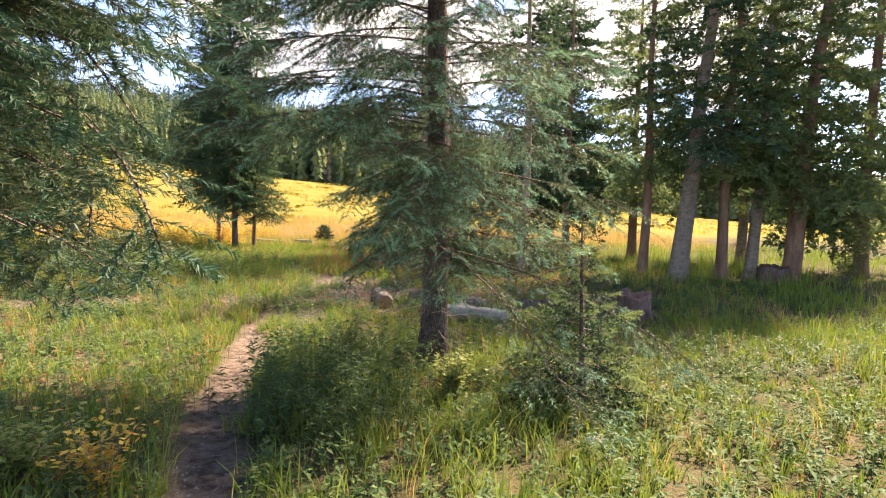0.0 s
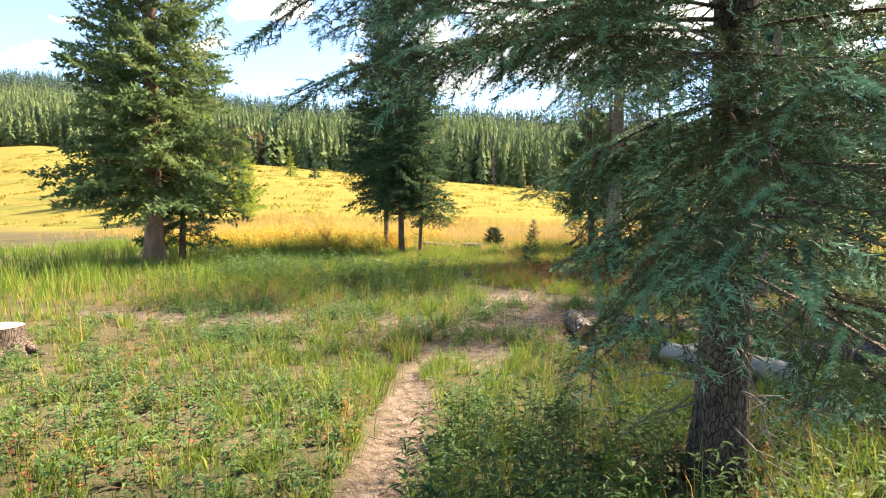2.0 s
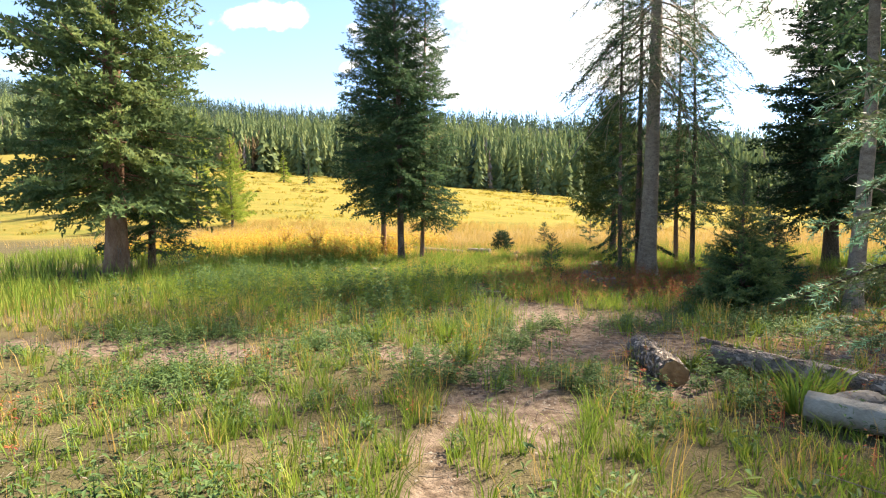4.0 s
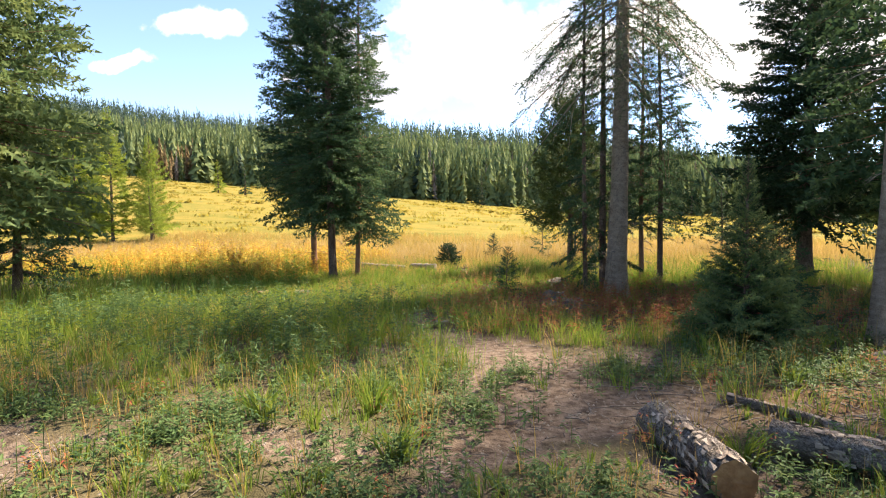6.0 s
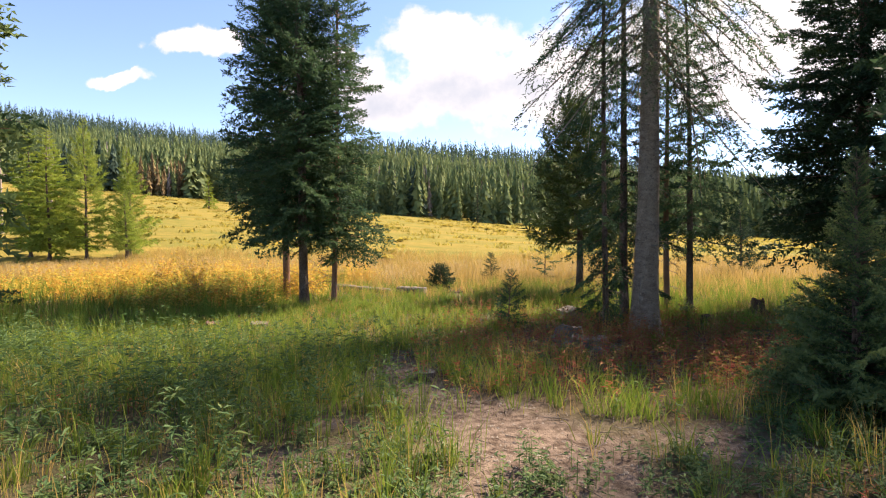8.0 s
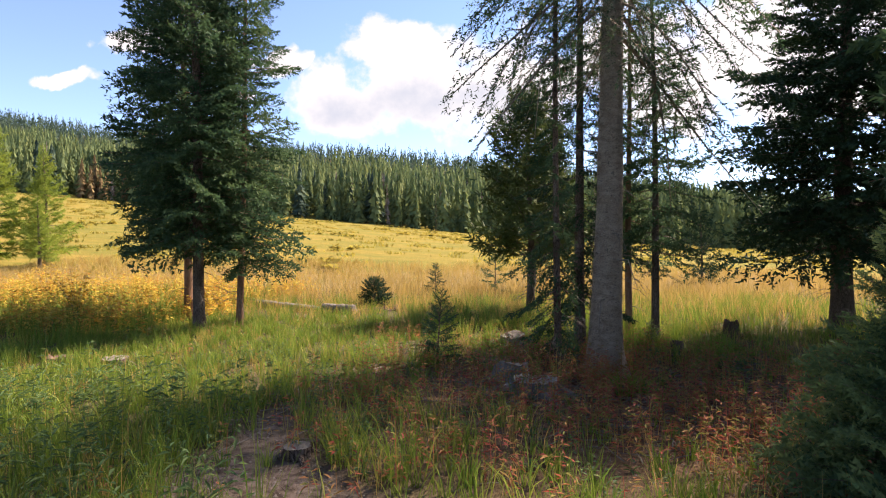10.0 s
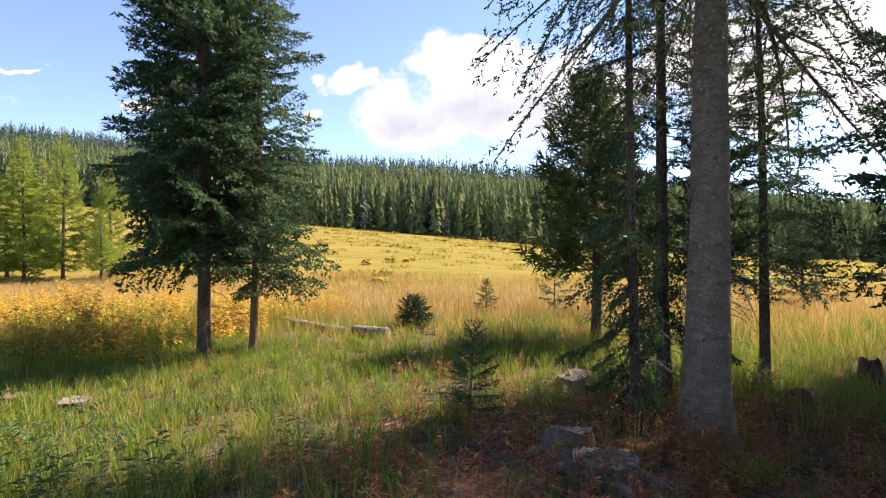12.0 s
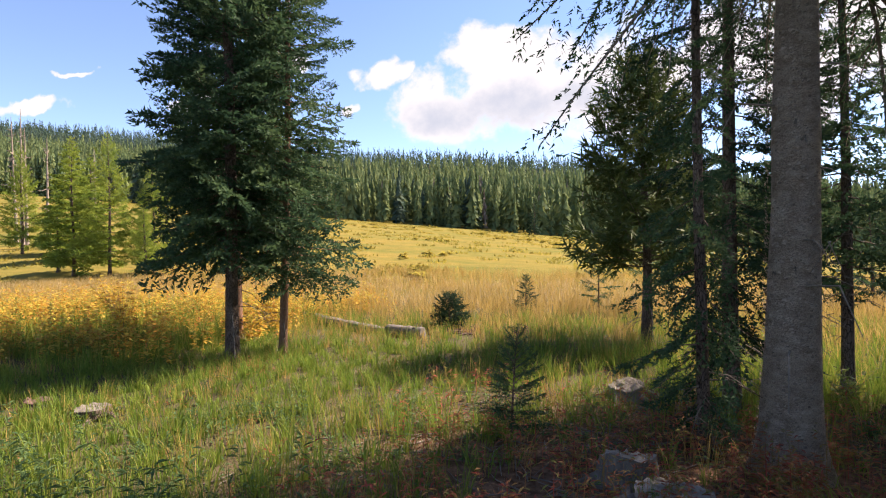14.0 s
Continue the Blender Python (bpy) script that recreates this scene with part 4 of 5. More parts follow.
# ---- grass and herbs ----
def blades(x, y, z, h, w, seed, curve=0.35, toward=None):
    """Bent blades of grass: three triangles each."""
    r = np.random.default_rng(seed)
    n = len(x)
    a, b = r.uniform(0, 6.28, n), (r.uniform(0, 6.28, n) if toward is None else toward)
    lean = h * r.uniform(0.1, 1.0, n) * curve
    sx, sy = np.cos(a) * w / 2, np.sin(a) * w / 2
    lx, ly = np.cos(b) * lean, np.sin(b) * lean
    P = np.empty((n, 5, 3))
    P[:, 0] = np.stack([x - sx, y - sy, z - 0.02], -1)
    P[:, 1] = np.stack([x + sx, y + sy, z - 0.02], -1)
    P[:, 2] = np.stack([x - sx * 0.8 + lx * 0.35, y - sy * 0.8 + ly * 0.35, z + h * 0.55], -1)
    P[:, 3] = np.stack([x + sx * 0.8 + lx * 0.35, y + sy * 0.8 + ly * 0.35, z + h * 0.55], -1)
    P[:, 4] = np.stack([x + lx, y + ly, z + h * 0.98], -1)
    i = np.arange(n)[:, None] * 5
    F = np.concatenate([i + np.array([0, 1, 3]), i + np.array([0, 3, 2]), i + np.array([2, 3, 4])])
    return P.reshape(-1, 3), F


def scatter(n, x0, x1, y0, y1, seed, clump=0.0, per=1, density=None):
    r = np.random.default_rng(seed)
    m = max(1, n // per)
    cx, cy = r.uniform(x0, x1, m), r.uniform(y0, y1, m)
    x = np.repeat(cx, per) + r.normal(size=m * per) * clump
    y = np.repeat(cy, per) + r.normal(size=m * per) * clump
    if density is not None:
        keep = r.random(len(x)) < density(x, y)
        x, y = x[keep], y[keep]
    return x, y


def grass(name, label, x, y, hmin, hmax, w, seed, mat, curve=0.35, vary=True):
    r = np.random.default_rng(seed + 5)
    patch = 0.75 + 0.5 * np.clip(ripple(x * 0.9 + 7, y * 0.9) * 9 + 0.5, 0, 1) if vary else 1.0
    h = r.uniform(hmin, hmax, len(x)) * patch
    V, F = blades(x, y, land(x, y), h, w * r.uniform(0.6, 1.3, len(x)), seed, curve)
    return tagged(new(name, tri_mesh(name, V, F, mat)), label, "grass", kind="stuff")


def overgrown(x, y):
    return (1 - soil(x, y)) ** 2 * (1 - 0.9 * np.clip(duff_share(x, y), 0, 1)) + 0.04


def lush(x, y):
    """Tall grass fills the hollow at the left of the clearing and runs on to the meadow."""
    a = smooth(9.5, 13, y) * smooth(-1.6, -4.2, x + 0.15 * (y - 12)) + smooth(17.5, 20, y)
    return np.clip(a, 0, 1) * overgrown(x, y)


def tuft_grass(name, label, n, x0, x1, y0, y1, per, wide, hmin, hmax, w, seed, mat, density, flop=0.9):
    """Grass in tufts, whose blades lean out from the middle."""
    r = np.random.default_rng(seed)
    m = n // per
    cx, cy = r.uniform(x0, x1, m), r.uniform(y0, y1, m)
    keep = r.random(m) < density(cx, cy)
    cx, cy = cx[keep], cy[keep]
    m = len(cx)
    size = r.uniform(0.5, 1.3, m) * (0.7 + 0.6 * np.clip(ripple(cx * 0.9 + 7, cy * 0.9) * 9 + 0.5, 0, 1))
    S = np.repeat(size, per)
    a = r.uniform(0, 6.28, m * per)
    d = np.abs(r.normal(size=m * per)) * wide * S
    x, y = np.repeat(cx, per) + np.cos(a) * d, np.repeat(cy, per) + np.sin(a) * d
    h = r.uniform(hmin, hmax, m * per) * S
    V, F = blades(x, y, land(x, y), h, w * r.uniform(0.6, 1.3, m * per), seed, flop, a + r.normal(size=m * per) * 0.6)
    return tagged(new(name, tri_mesh(name, V, F, mat)), label, "grass", kind="stuff")


def forb_patch(x, y):
    """Where low herbs grow thick."""
    return smooth(0.15, 0.6, 0.5 + 9 * ripple(x * 1.7 + 3, y * 1.7 - 5))


tuft_grass("short_grass", "short mixed green and yellowing grass", 98000, -9, 8.5, -3.0, 19, 22, 0.055, 0.07, 0.22, 0.008, 22, GRASS, overgrown)
tuft_grass("near_grass", "short green grass at the start of the path", 38000, -5.5, 6.5, 1.0, 8.5, 16, 0.05, 0.06, 0.24, 0.007, 36, GRASS, overgrown)
tuft_grass("dry_grass", "thin dry grass stalks between the green", 34000, -13, 6, 1.5, 24, 8, 0.06, 0.14, 0.36, 0.005, 33, STRAW, lambda a, b: overgrown(a, b) * (0.25 + 0.75 * smooth(6, 10, b)), 0.6)
tuft_grass("hollow_grass", "short lush grass before the meadow", 52000, -10, 1.5, 12.8, 21, 20, 0.06, 0.08, 0.26, 0.008, 125, GRASS, lambda a, b: overgrown(a, b) * np.clip(1 - 1.3 * duff_share(a, b), 0, 1))
x, y = scatter(9000, -8, 4, 2, 17, 34, 0.1, 3)
grass("fallen_stalks", "dry stalks and needles lying on the soil", x, y, 0.012, 0.03, 0.006, 35, TWIG, 7.0, False)
tuft_grass("tan_grass", "tan dry grass between the green and the meadow", 24000, -14, 5, 17.5, 27, 14, 0.08, 0.18, 0.42, 0.008, 124, STRAW, lambda a, b: overgrown(a, b) * smooth(18.5, 24, b), 0.6)
tuft_grass("tall_grass", "tall green grass with yellowing tips", 92000, -13, 6, 9, 25, 24, 0.08, 0.14, 0.40, 0.007, 24, GRASS, lush, 0.6)
x, y = scatter(60000, -30, 12, 20, 42, 25, 0.15, 10, lambda a, b: smooth(19.5, 27, b + 0.1 * a))
grass("straw_grass", "tall straw-coloured grass at the meadow's edge", x, y, 0.25, 0.52, 0.013, 26, STRAW, 0.6)
x, y = scatter(18000, -22, -8.5, 4, 26, 27, 0.1, 10, overgrown)
grass("side_grass", "tall green grass round the big spruce", x, y, 0.25, 0.6, 0.014, 28, GRASS, 0.45)
x, y = scatter(17000, 4.0, 16, 1, 24, 29, 0.1, 10)
grass("wood_grass", "sunlit grass under the trees", x, y, 0.12, 0.4, 0.014, 30, GRASS, 0.5)
x, y = scatter(36000, -150, 70, 36, 158, 31, 0.55, 25)
grass("meadow_tufts", "low yellow willow and grass tufts of the meadow", x, y, 0.08, 0.30, 0.16, 32, MEADOW, 0.9)


def leafy(name, label, x, y, hmin, hmax, leaves, ll, lw, seed, mat, stem=0.25, category="herbs", spread=0.35):
    """Upright herbs: leaves set round a thin stem, two triangles each."""
    r = np.random.default_rng(seed)
    n = len(x)
    h = r.uniform(hmin, hmax, n)
    X = np.repeat(np.stack([x, y, land(x, y)], -1), leaves, 0)
    H = np.repeat(h, leaves)
    f = r.uniform(stem, 1.0, n * leaves)
    a = r.uniform(0, 6.28, n * leaves)
    tilt = np.repeat(r.normal(size=(n, 2)) * 0.18, leaves, 0)
    P = X + np.stack([tilt[:, 0] * H * f, tilt[:, 1] * H * f, H * f], -1)
    d = np.stack([np.cos(a), np.sin(a), r.uniform(-0.3, 0.8, n * leaves)], -1)
    s = np.stack([-np.sin(a), np.cos(a), r.uniform(-0.4, 0.4, n * leaves)], -1)
    L = (ll * r.uniform(0.6, 1.2, n * leaves) * (1.15 - 0.5 * f))[:, None]
    W = lw * r.uniform(0.7, 1.2, n * leaves)[:, None]
    mid = P + d * L * 0.5
    tip = P + d * L - np.array([0, 0, 0.25]) * L
    Q = np.stack([P, mid + s * W / 2, tip, mid - s * W / 2], 1)
    i = np.arange(n * leaves)[:, None] * 4
    F = np.concatenate([i + np.array([0, 1, 2]), i + np.array([0, 2, 3])])
    sb, sf = blades(x, y, land(x, y), h, 0.006, seed + 1, 0.1)
    V = np.concatenate([Q.reshape(-1, 3), sb])
    return tagged(new(name, tri_mesh(name, V, np.concatenate([F, sf + n * leaves * 4]), mat)), label, category, kind="stuff")


x, y = scatter(10500, -8, 7, 1.2, 18, 41, 0.10, 6, lambda a, b: (1 - soil(a, b)) ** 1.5 * (1 - 0.8 * np.clip(duff_share(a, b), 0, 1)) * (0.25 + 0.75 * forb_patch(a, b)))
leafy("green_herbs", "low green herbs among the grass", x, y, 0.06, 0.22, 10, 0.07, 0.018, 42, FORB, 0.1)
x, y = scatter(3000, -4.5, 5.5, 1.2, 6.5, 141, 0.35, 3, lambda a, b: 0.9 * (1 - soil(a, b)) ** 3)
leafy("near_herbs", "leafy green herbs at the path's start", x, y, 0.08, 0.26, 9, 0.075, 0.022, 142, FORB, 0.12)
def clearing(x, y):
    return sum(np.exp(-((x - a) ** 2 + (y - b) ** 2) / (2 * c * c)) for a, b, c in ((-2.7, 10.4, 0.35), (-3.3, 11.0, 0.4), (-2.9, 9.1, 0.35), (-1.7, 8.9, 0.3), (-4.3, 9.3, 0.4), (-5.2, 8.1, 0.4), (-1.2, 11.6, 0.25),
                                                                                     (0.5, 12.0, 0.5), (-0.3, 12.2, 0.35), (-6.4, 9.6, 0.4), (-2.2, 11.5, 0.2), (-0.4, 9.2, 0.3)))


x, y = scatter(16000, -8, 2.5, 6.5, 13, 57, 0.06, 5, lambda a, b: np.clip(clearing(a, b), 0, 1) * 0.8)
leafy("clearing_herbs", "thick low green herbs in patches on the soil", x, y, 0.06, 0.24, 11, 0.065, 0.016, 58, FORB, 0.05)
x, y = scatter(2100, -3.8, 3.2, 13.0, 18.2, 43, 0.12, 4, lambda a, b: np.clip(1.35 - np.hypot((a + 0.6) / 3.4, (b - 15.6) / 2.4), 0, 1))
leafy("red_fireweed", "reddened autumn fireweed stalks", x, y, 0.15, 0.5, 12, 0.08, 0.014, 44, RED)
x, y = scatter(620, -7.5, 3, 2.0, 18.5, 45, 0.15, 4, overgrown)
leafy("rusty_herbs", "rust-coloured autumn herbs", x, y, 0.10, 0.3, 12, 0.05, 0.010, 46, RED)
x, y = scatter(150, 0.9, 2.9, 11.6, 13.2, 145, 0.12, 4)
leafy("red_ground_leaves", "low bright red autumn leaves on the litter", x, y, 0.06, 0.2, 12, 0.06, 0.022, 146, RED, 0.1)
x, y = scatter(2000, -18, -8.0, 18.5, 27, 47, 0.25, 6, lambda a, b: smooth(17, 20, b - 0.2 * (a + 8)))
leafy("yellow_shrubs", "yellow autumn shrubs before the meadow", x, y, 0.35, 0.95, 16, 0.10, 0.05, 48, YELLOW, 0.1, "shrubs")

x, y = scatter(420, -120, 60, 40, 155, 49, 1.2, 6)
leafy("meadow_bushes", "low willow bushes scattered over the meadow", x, y, 0.12, 0.5, 16, 0.6, 0.35, 50, MEADOW, 0.05, "shrubs")
x, y = scatter(380, -1.8, -0.3, 3.4, 6.4, 51, 0.1, 4, overgrown)
leafy("tall_herbs", "tall leafy green herbs beside the path", x, y, 0.3, 0.62, 16, 0.09, 0.016, 52, FORB)


x, y = scatter(650, -9.5, -3.4, 10.6, 15, 53, 0.25, 5, lush)
leafy("leafy_stalks", "tall green leafy stalks in the grass", x, y, 0.3, 0.6, 16, 0.11, 0.018, 54, FORB)
x, y = scatter(14000, -32, 8, 26.5, 38, 55, 0.2, 10, lambda a, b: smooth(26, 29, b + 0.08 * a))
grass("pale_grass", "pale dry grass along the meadow", x, y, 0.2, 0.42, 0.02, 56, PALE, 0.6)


# ---- wood and stone ----
def rough_tube(name, P, R, sides, seed, mat, furrow=0.06):
    """A crooked round body along points P with radii R, furrowed along its length, open at both ends."""
    r = np.random.default_rng(seed)
    V, Q = tubes([(P, R)], sides)
    V = V.reshape(len(P), sides, 3)
    k = 1 + furrow * r.normal(size=(1, sides, 1)) + 0.5 * furrow * r.normal(size=(len(P), sides, 1))
    V = np.asarray(P)[:, None] + (V - np.asarray(P)[:, None]) * k
    return V, tri_mesh(name, V.reshape(-1, 3), Q, mat, True)


def disc(name, ring, mat, seed, dome=0.01):
    """A sawn or broken face that closes a ring of points, with year rings as low steps."""
    r = np.random.default_rng(seed)
    c = ring.mean(0)
    n = np.cross(ring[1] - ring[0], ring[len(ring) // 3] - ring[0])
    n = n / (np.linalg.norm(n) + 1e-9)
    V, F = [ring], []
    m = len(ring)
    for k, f in enumerate((0.8, 0.6, 0.4, 0.2)):
        V.append(c + (ring - c) * f + n * (dome * r.normal(size=(m, 1)) * 0.4))
        i = np.arange(m) + k * m
        j = np.roll(np.arange(m), -1) + k * m
        F += [np.stack([i, j, j + m], -1), np.stack([i, j + m, i + m], -1)]
    V.append(c[None])
    i, j = np.arange(m) + 4 * m, np.roll(np.arange(m), -1) + 4 * m
    F.append(np.stack([i, j, np.full(m, 5 * m)], -1))
    return tri_mesh(name, np.concatenate(V), np.concatenate(F), mat)


def log(label, p0, p1, rad, seed, bark, cut, bend=0.03, group="logs on the clearing", plates=160):
    r = np.random.default_rng(seed)
    p0, p1 = np.array((*p0, 0.0)), np.array((*p1, 0.0))
    mid = (p0 + p1) / 2
    base = thing("log", mid[0], mid[1], z_at(mid[0], mid[1]), label, "log", group)
    n = 15
    t = np.linspace(0, 1, n)[:, None]
    P = (p0 - mid) + (p1 - p0) * t
    side = np.cross((p1 - p0) / np.linalg.norm(p1 - p0), (0, 0, 1))
    P = P + side * bend * np.sin(t * 5 + seed)
    P[:, 2] = rad * 0.86
    R = rad * (1 + 0.05 * r.normal(size=n))
    V, me = rough_tube("bark", P, R, 20, seed, bark, 0.07)
    part("bark", me, base)
    part("cut_end", disc("cut_end", V[0], cut, seed), base, "sawn wooden end")
    part("cut_end", disc("cut_end", V[-1], cut, seed + 1), base, "sawn wooden end")
    # loose plates of bark
    tri = []
    for k in range(plates):
        i, a = r.uniform(0.02, 0.98), r.uniform(-0.3, math.pi + 0.3)
        ax = (p1 - p0) / np.linalg.norm(p1 - p0)
        c = (p0 - mid) + (p1 - p0) * i
        c[2] = rad * 0.86
        o = side * math.cos(a) + np.array((0, 0, 1)) * math.sin(a)
        tg = np.cross(ax, o)
        l, w = r.uniform(0.012, 0.045), r.uniform(0.006, 0.02)
        q = c + o * rad * r.uniform(1.0, 1.06)
        pts = [q - ax * l - tg * w, q - ax * l * 0.7 + tg * w, q + ax * l + tg * w * 0.8, q + ax * l * 0.8 - tg * w]
        pts = [p_ + o * r.uniform(0, 0.012) for p_ in pts]
        tri += [[pts[0], pts[1], pts[2]], [pts[0], pts[2], pts[3]]]
    if tri:
        V, F = soup(np.array(tri))
        tagged(part("bark_flakes", tri_mesh("bark_flakes", V, F, FLAKE), base), kind="stuff")
    return base


def stump(label, x, y, rad, h, seed, side_mat, top_mat, roots=5, jag=0.0, tilt=0.0, group="stumps on the clearing"):
    r = np.random.default_rng(seed)
    base = thing("tree_stump", x, y, z_at(x, y), label, "stump", group)
    m, rings = 26, 8
    a = np.arange(m) * 2 * math.pi / m
    ph = r.uniform(0, 6.28)
    wood = 1 + 0.05 * r.normal(size=m)
    lev = h * (1 + jag * np.abs(np.sin(a * 1.5 + ph)) * r.uniform(0.4, 1.0, m)) + tilt * rad * np.cos(a + ph)
    V = []
    for k in range(rings):
        f = k / (rings - 1)
        fl = 1 + 0.55 * (1 - f) ** 2.2 * (0.55 + 0.45 * np.cos(roots * a + ph))
        rr = rad * wood * fl * (1 + 0.02 * r.normal(size=m))
        V.append(np.stack([rr * np.cos(a), rr * np.sin(a), -0.06 + (lev + 0.06) * f], -1))
    i = np.arange(rings * m).reshape(rings, m)
    j = np.roll(i, -1, axis=1)
    Q = np.stack([i[:-1], j[:-1], j[1:], i[1:]], -1).reshape(-1, 4)
    part("side", tri_mesh("side", np.concatenate(V), Q, side_mat, True), base)
    part("top", disc("top", V[-1], top_mat, seed, 0.02 + jag * 0.1), base, "weathered cut face")
    for k in range(roots):
        an = (2 * math.pi * k - ph) / roots
        d = np.array([math.cos(an), math.sin(an), 0])
        l = rad * r.uniform(0.8, 2.0)
        t = np.linspace(0, 1, 6)[:, None]
        P = d * (rad * 0.9 + l * t) + np.concatenate([0.12 * rad * np.sin(t * 4 + k), 0.1 * rad * np.cos(t * 3), h * 0.35 * (1 - t) ** 2 - 0.02 * t], 1)
        _, me = rough_tube("root", P, rad * 0.25 * (1 - 0.8 * t[:, 0]), 9, seed + k, side_mat, 0.06)
        part("root", me, base)
    return base


def rock(label, x, y, w, d, h, seed, mat=None, sink=0.3, rz=0.0):
    bm = bmesh.new()
    bmesh.ops.create_icosphere(bm, subdivisions=3, radius=1.0)
    off = Vector((seed * 3.1, seed * 1.7, 0))
    for v in bm.verts:
        k = 1 + 0.35 * noise.noise(v.co * 1.3 + off) + 0.10 * noise.noise(v.co * 4 + off)
        v.co = Vector((v.co.x * w / 2 * k, v.co.y * d / 2 * k, v.co.z * h / 2 * k))
    me = bpy.data.meshes.new("rock")
    bm.to_mesh(me)
    bm.free()
    me.materials.append(mat or STONE)
    ob = tagged(new("rock", me), label, "rock", "stones on the ground")
    ob.matrix_world = pose(x, y, z_at(x, y) + h * (0.5 - sink), 0, 0, rz)
    return ob


def shrub(label, x, y, w, h, leaves, ll, seed, mat, stems=9, name="shrub"):
    """A leafy shrub: thin stems and single leaves bent along the middle."""
    r = np.random.default_rng(seed)
    base = thing(name, x, y, z_at(x, y), label, "shrub", "shrubs in the grass")
    runs, tri = [], []
    for k in range(stems):
        an, out = r.uniform(0, 6.28), r.uniform(0.2, 1.0) * w / 2
        tip = np.array([math.cos(an) * out, math.sin(an) * out, h * r.uniform(0.6, 1.0)])
        mid = tip * np.array([0.35, 0.35, 0.55])
        runs.append((np.array([np.array([0, 0, -0.02]) + r.normal(size=3) * 0.02, mid, tip]), np.array([0.006, 0.004, 0.0015])))
        for q in range(leaves // stems):
            f = r.uniform(0.2, 1.0)
            p = (mid * (f / 0.5) if f < 0.5 else mid + (tip - mid) * (f - 0.5) / 0.5) + r.normal(size=3) * 0.03
            a2 = r.uniform(0, 6.28)
            d = np.array([math.cos(a2), math.sin(a2), r.uniform(-0.4, 0.5)])
            s = np.array([-math.sin(a2), math.cos(a2), r.uniform(-0.3, 0.3)])
            L, W = ll * r.uniform(0.6, 1.2), ll * 0.55 * r.uniform(0.7, 1.1)
            m_ = p + d * L * 0.5 - np.array([0, 0, L * 0.12])
            tri += [[p, m_ + s * W / 2 + np.array([0, 0, L * 0.1]), p + d * L], [p, p + d * L, m_ - s * W / 2 + np.array([0, 0, L * 0.1])]]
    V, Q = tubes(runs, 4)
    tagged(part("stems", tri_mesh("stems", V, Q, TWIG), base), kind="stuff")
    V, F = soup(np.array(tri))
    part("foliage", tri_mesh("foliage", V, F, mat), base)
    return base


log("short sawn log with flaking grey bark lying on bare soil", (-1.17, 10.20), (-0.96, 9.25), 0.125, 1, BARK_LOG, WOOD_CUT)
log("long grey log with cracked bark lying in the grass", (-0.52, 9.90), (0.75, 8.95), 0.105, 2, BARK_LOG, WOOD_GREY, plates=220)
log("pale debarked log lying in the grass", (-0.12, 8.62), (0.95, 8.05), 0.11, 7, WOOD_PALE, WOOD_PALE, plates=0)
log("thin half-buried pole lying on bark litter", (-0.45, 11.0), (0.6, 9.75), 0.04, 3, BARK_LOG, WOOD_GREY, 0.05, plates=30)
log("silvery fallen log in the far grass", (-9.2, 24.5), (-6.0, 22.2), 0.10, 4, WOOD_GREY, WOOD_GREY, plates=20)
log("silvery broken log beside a dark bush", (-5.9, 21.9), (-5.1, 21.6), 0.11, 5, WOOD_GREY, WOOD_GREY, plates=10)
log("dark fallen log lying in the wood", (1.3, 8.9), (3.4, 9.6), 0.11, 6, BARK, WOOD_GREY, plates=40)
stump("old grey stump with spreading roots on red litter", -1.56, 15.98, 0.235, 0.13, 11, WOOD_GREY, WOOD_TOP, 6, 0.25)
stump("broken grey stump leaning against a lower one", -1.82, 16.40, 0.19, 0.17, 12, WOOD_GREY, WOOD_TOP, 5, 0.35, 0.25)
stump("pale weathered stump with roots in the grass", -1.74, 18.6, 0.19, 0.12, 13, WOOD_GREY, WOOD_GREY, 6, 0.3, 0.15)
stump("low weathered stump hidden in grass", -6.84, 16.5, 0.16, 0.11, 14, BARK, WOOD_GREY, 5, 0.05)
stump("small dark rotten stump in the tall grass", -7.8, 16.7, 0.13, 0.08, 21, BARK, WOOD_RED, 4, 0.3)
stump("small flat sawn stump beside the bare soil", -3.46, 13.95, 0.10, 0.08, 15, BARK, WOOD_GREY, 4, 0.0)
stump("wide pale sawn stump among grass", -6.95, 6.45, 0.24, 0.33, 16, BARK, WOOD_PALE, 5, 0.0)
stump("rotten reddish stump with furrowed sides", 2.95, 8.4, 0.28, 0.36, 17, WOOD_RED, WOOD_RED, 5, 0.45)
stump("dark rotten stump under the trees", 7.9, 13.0, 0.32, 0.35, 18, WOOD_RED, WOOD_RED, 5, 0.3)
stump("small dark stump on the litter", 0.72, 18.6, 0.10, 0.12, 19, WOOD_RED, WOOD_RED, 4, 0.1)
stump("small dark broken stump in yellow grass", 2.0, 19.85, 0.12, 0.2, 20, WOOD_RED, WOOD_RED, 4, 0.5)
rock("pale flat stone beside the long log", 0.28, 8.85, 0.5, 0.3, 0.2, 1, rz=20)
rock("small pale stone on the path's edge", -1.15, 12.05, 0.14, 0.10, 0.07, 3)
rock("grey stone under the sapling", 1.05, 3.55, 0.16, 0.12, 0.08, 4)
rock("pale stone in the red herbs", 1.5, 12.4, 0.35, 0.25, 0.14, 5)
shrub("yellow-leaved shrub at the path's edge", -1.75, 2.75, 0.75, 0.5, 420, 0.05, 21, YELLOW, 14)
shrub("green and yellow shrub in the grass", -2.3, 2.9, 1.0, 0.5, 560, 0.06, 22, LEAF, 14)
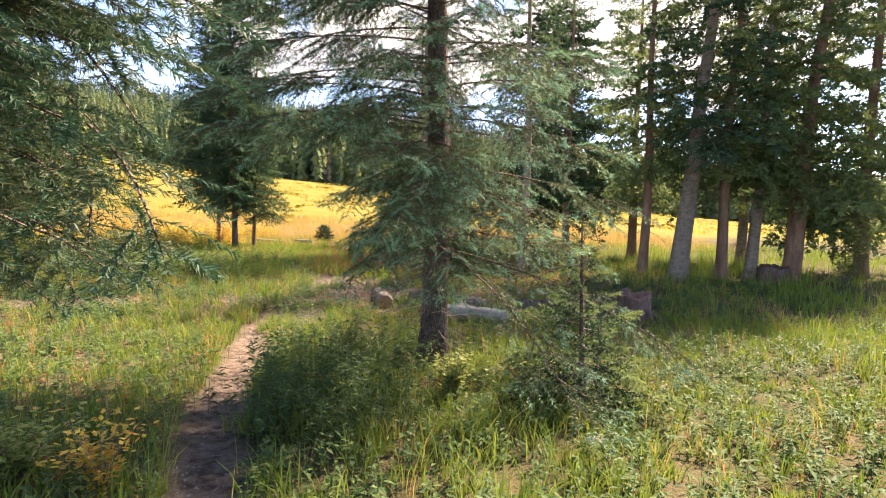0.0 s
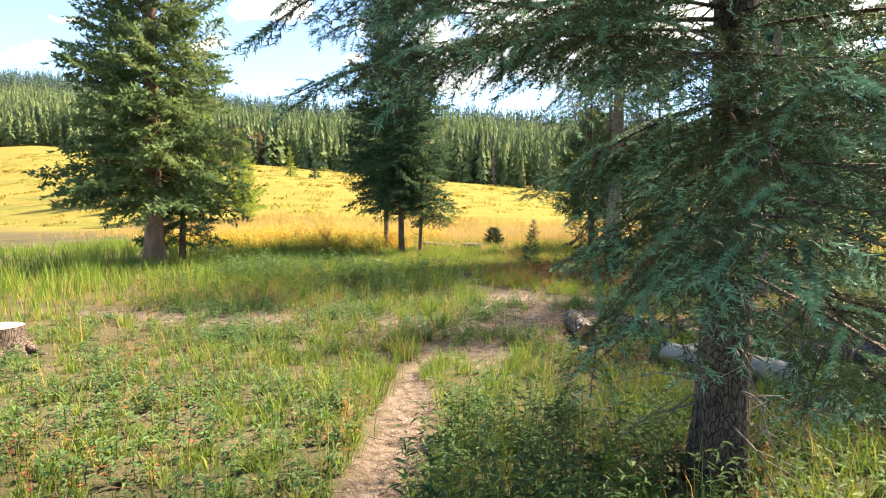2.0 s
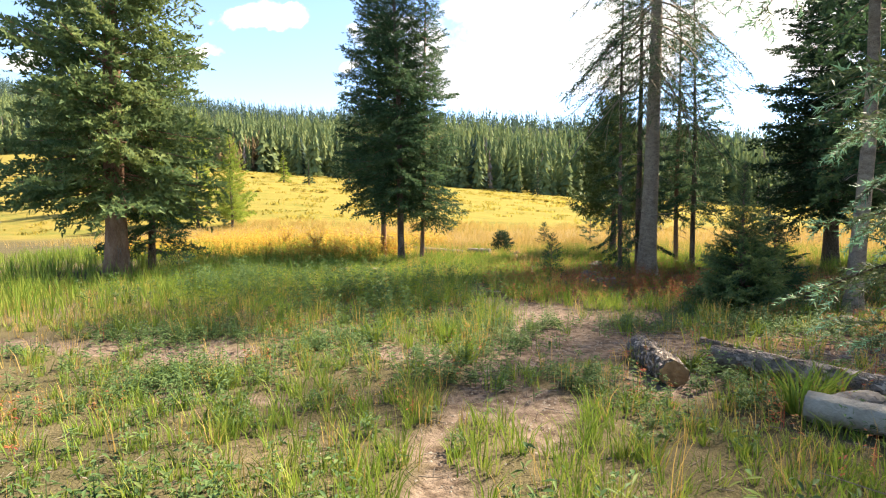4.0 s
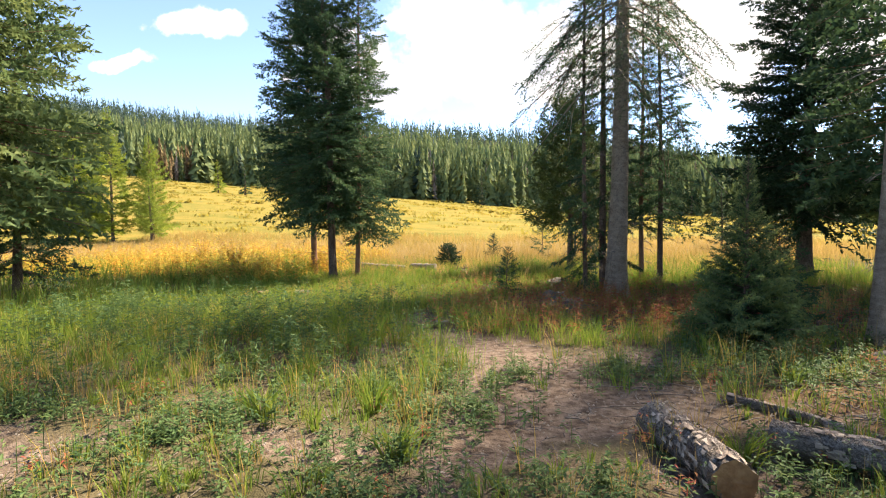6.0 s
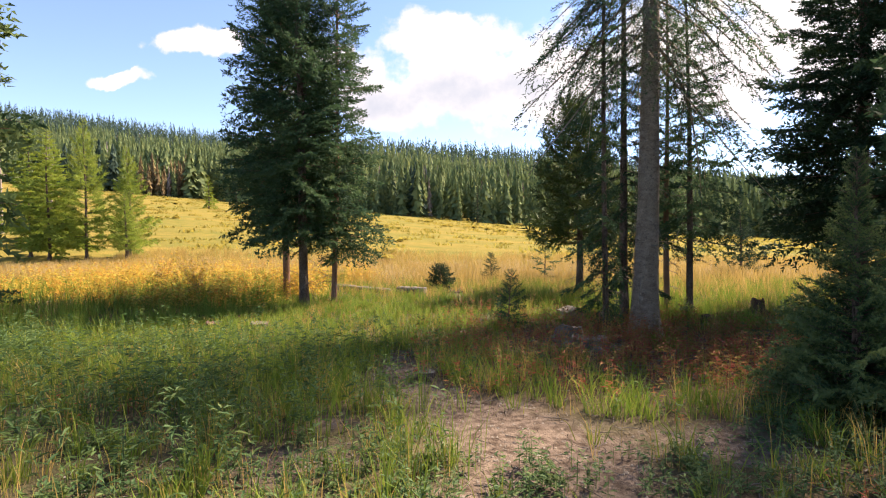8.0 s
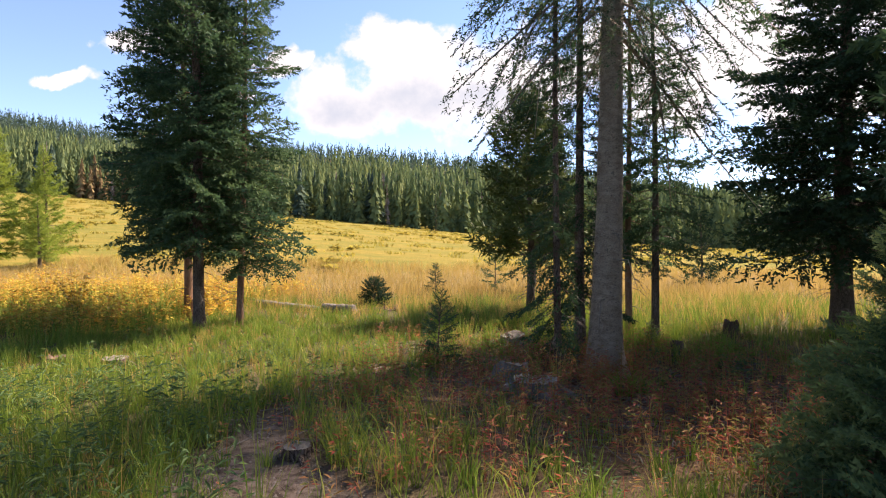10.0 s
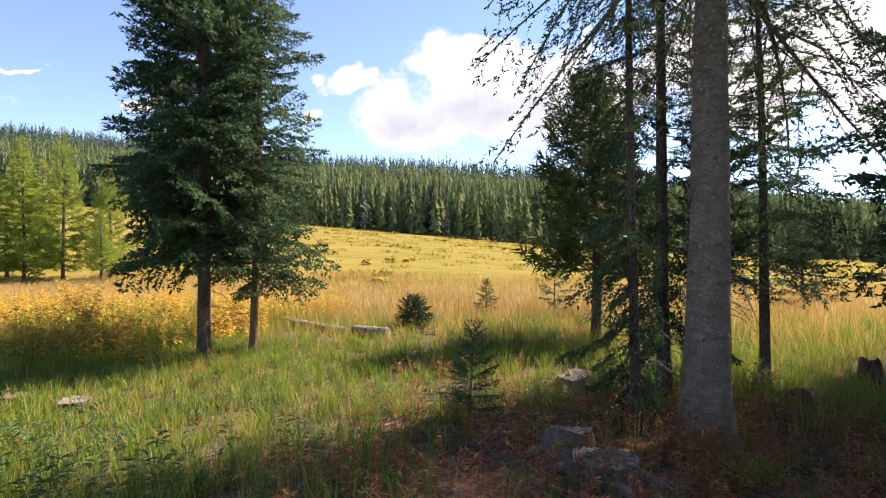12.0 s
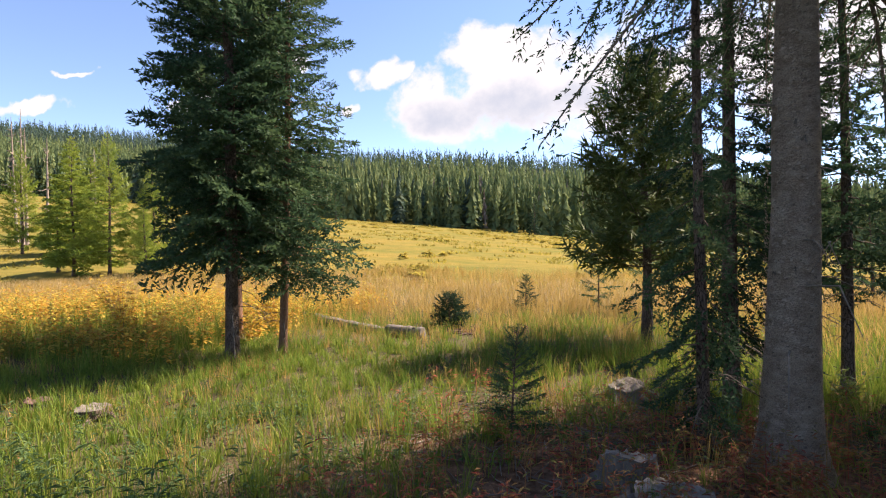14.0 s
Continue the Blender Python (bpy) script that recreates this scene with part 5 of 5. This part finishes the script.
shrub("pale green leafy shrub at the spruce's foot", 0.12, 4.55, 0.8, 0.5, 480, 0.06, 23, LEAF, 14)
shrub("pale green leafy shrub under the spruce", 0.75, 4.7, 0.7, 0.46, 380, 0.06, 24, LEAF, 12)
shrub("bright green shrub behind the grey trunk", 0.45, 18.9, 0.6, 0.45, 260, 0.07, 25, LEAF, 10)
shrub("bushy green shrub at the wood's edge", 9.6, 13.0, 2.0, 1.3, 900, 0.11, 26, LEAF, 24)
shrub("golden shrub standing above the others", -10.8, 20.6, 1.3, 1.25, 520, 0.10, 27, YELLOW, 14)
shrub("golden shrub before the meadow", -13.2, 22.6, 1.4, 1.2, 520, 0.10, 28, YELLOW, 14)
shrub("golden shrub before the meadow", -8.9, 22.2, 1.1, 0.9, 360, 0.10, 29, YELLOW, 12)


def grass_tuft(label, x, y, n, h, w, seed):
    r = np.random.default_rng(seed)
    a = r.uniform(0, 6.28, n)
    d = np.abs(r.normal(size=n)) * 0.05
    V, F = blades(np.cos(a) * d, np.sin(a) * d, np.zeros(n), h * r.uniform(0.5, 1.0, n), w * r.uniform(0.7, 1.2, n), seed, 1.0, a)
    ob = tagged(new("grass_tuft", tri_mesh("grass_tuft", V, F, GRASS)), label, "grass tuft", "broad grass tufts")
    ob.location = (x, y, z_at(x, y))
    return ob


for k, (x, y, h) in enumerate([(-0.15, 8.7, 0.5), (0.1, 9.0, 0.42), (-0.75, 9.75, 0.28), (-0.62, 16.0, 0.35), (-0.45, 16.1, 0.3), (-3.3, 10.2, 0.32), (-2.9, 9.4, 0.3), (-4.1, 9.9, 0.3)]):
    grass_tuft("broad-bladed green grass tuft on the soil", x, y, 60, h, 0.014, 300 + k)


# ---- litter ----
def sticks(name, label, x, y, lmin, lmax, rad, seed, mat):
    r = np.random.default_rng(seed)
    runs = []
    for a, b, an, l in zip(x, y, r.uniform(0, 6.28, len(x)), r.uniform(lmin, lmax, len(x))):
        d = np.array([math.cos(an), math.sin(an), r.uniform(-0.06, 0.10)]) * l / 2
        c = np.array([a, b, float(land(a, b)) + rad + r.uniform(0, 0.02)])
        k = r.normal(size=3) * l * 0.05
        runs.append((np.array([c - d, c + k * (1, 1, 0.3), c + d]), rad * np.array([1.0, 0.8, 0.4])))
    V, Q = tubes(runs, 4)
    return tagged(new(name, tri_mesh(name, V, Q, mat)), label, "litter", kind="stuff")


x, y = scatter(900, -2.2, 2.6, 9.0, 12.4, 61, 0.2, 3, lambda a, b: np.clip(1.3 - np.hypot((a - 0.6) / 1.9, (b - 10.8) / 1.4), 0.05, 1))
sticks("twig_litter", "broken twigs and bark strips on the soil", x, y, 0.05, 0.35, 0.006, 62, TWIG)
x, y = scatter(1100, -4.5, 3.0, 14.2, 18.6, 63, 0.2, 3)
sticks("branch_litter", "grey twigs scattered on the red litter", x, y, 0.05, 0.5, 0.006, 64, TWIG)
x, y = scatter(1300, -5, 1.5, 2.5, 15, 65, 0.2, 2)
sticks("small_twigs", "small dry twigs on the path", x, y, 0.04, 0.2, 0.004, 66, TWIG)


x, y = scatter(300, -5.2, -3.1, 22.1, 23.4, 71, 0.15, 3)
sticks("brush_pile", "brown dead brush lying round a low bush", x, y, 0.2, 0.8, 0.012, 72, WOOD_RED)


def chips(name, label, x, y, smin, smax, seed, mat):
    """Pebbles, chips and crumbs: small four-sided lumps."""
    r = np.random.default_rng(seed)
    n = len(x)
    s = r.uniform(smin, smax, n)[:, None, None] * r.uniform(0.6, 1.3, (n, 4, 3))
    P = np.array([[1, 0, -0.2], [-0.5, 0.87, -0.2], [-0.5, -0.87, -0.2], [0, 0, 0.6]])[None] * s
    a = r.uniform(0, 6.28, n)
    c, d = np.cos(a)[:, None], np.sin(a)[:, None]
    P = np.stack([P[..., 0] * c - P[..., 1] * d, P[..., 0] * d + P[..., 1] * c, P[..., 2]], -1)
    P += np.stack([x, y, land(x, y) - 0.025 * soil(x, y)], -1)[:, None]
    i = np.arange(n)[:, None] * 4
    F = np.concatenate([i + np.array(f) for f in ((0, 1, 3), (1, 2, 3), (2, 0, 3))])
    return tagged(new(name, tri_mesh(name, P.reshape(-1, 3), F, mat)), label, "litter", kind="stuff")


x, y = scatter(16000, -6, 2, 2.5, 16, 67, 0.1, 3, lambda a, b: soil(a, b) * 0.9 + 0.05)
chips("pebbles", "pebbles and crumbs of earth on the path", x, y, 0.004, 0.018, 68, STONE)
x, y = scatter(6000, -4.5, 3.0, 9.5, 18.5, 69, 0.1, 3, lambda a, b: np.clip(duff_share(a, b), 0, 1))
chips("bark_chips", "reddish bark chips and cones", x, y, 0.01, 0.035, 70, WOOD_RED)
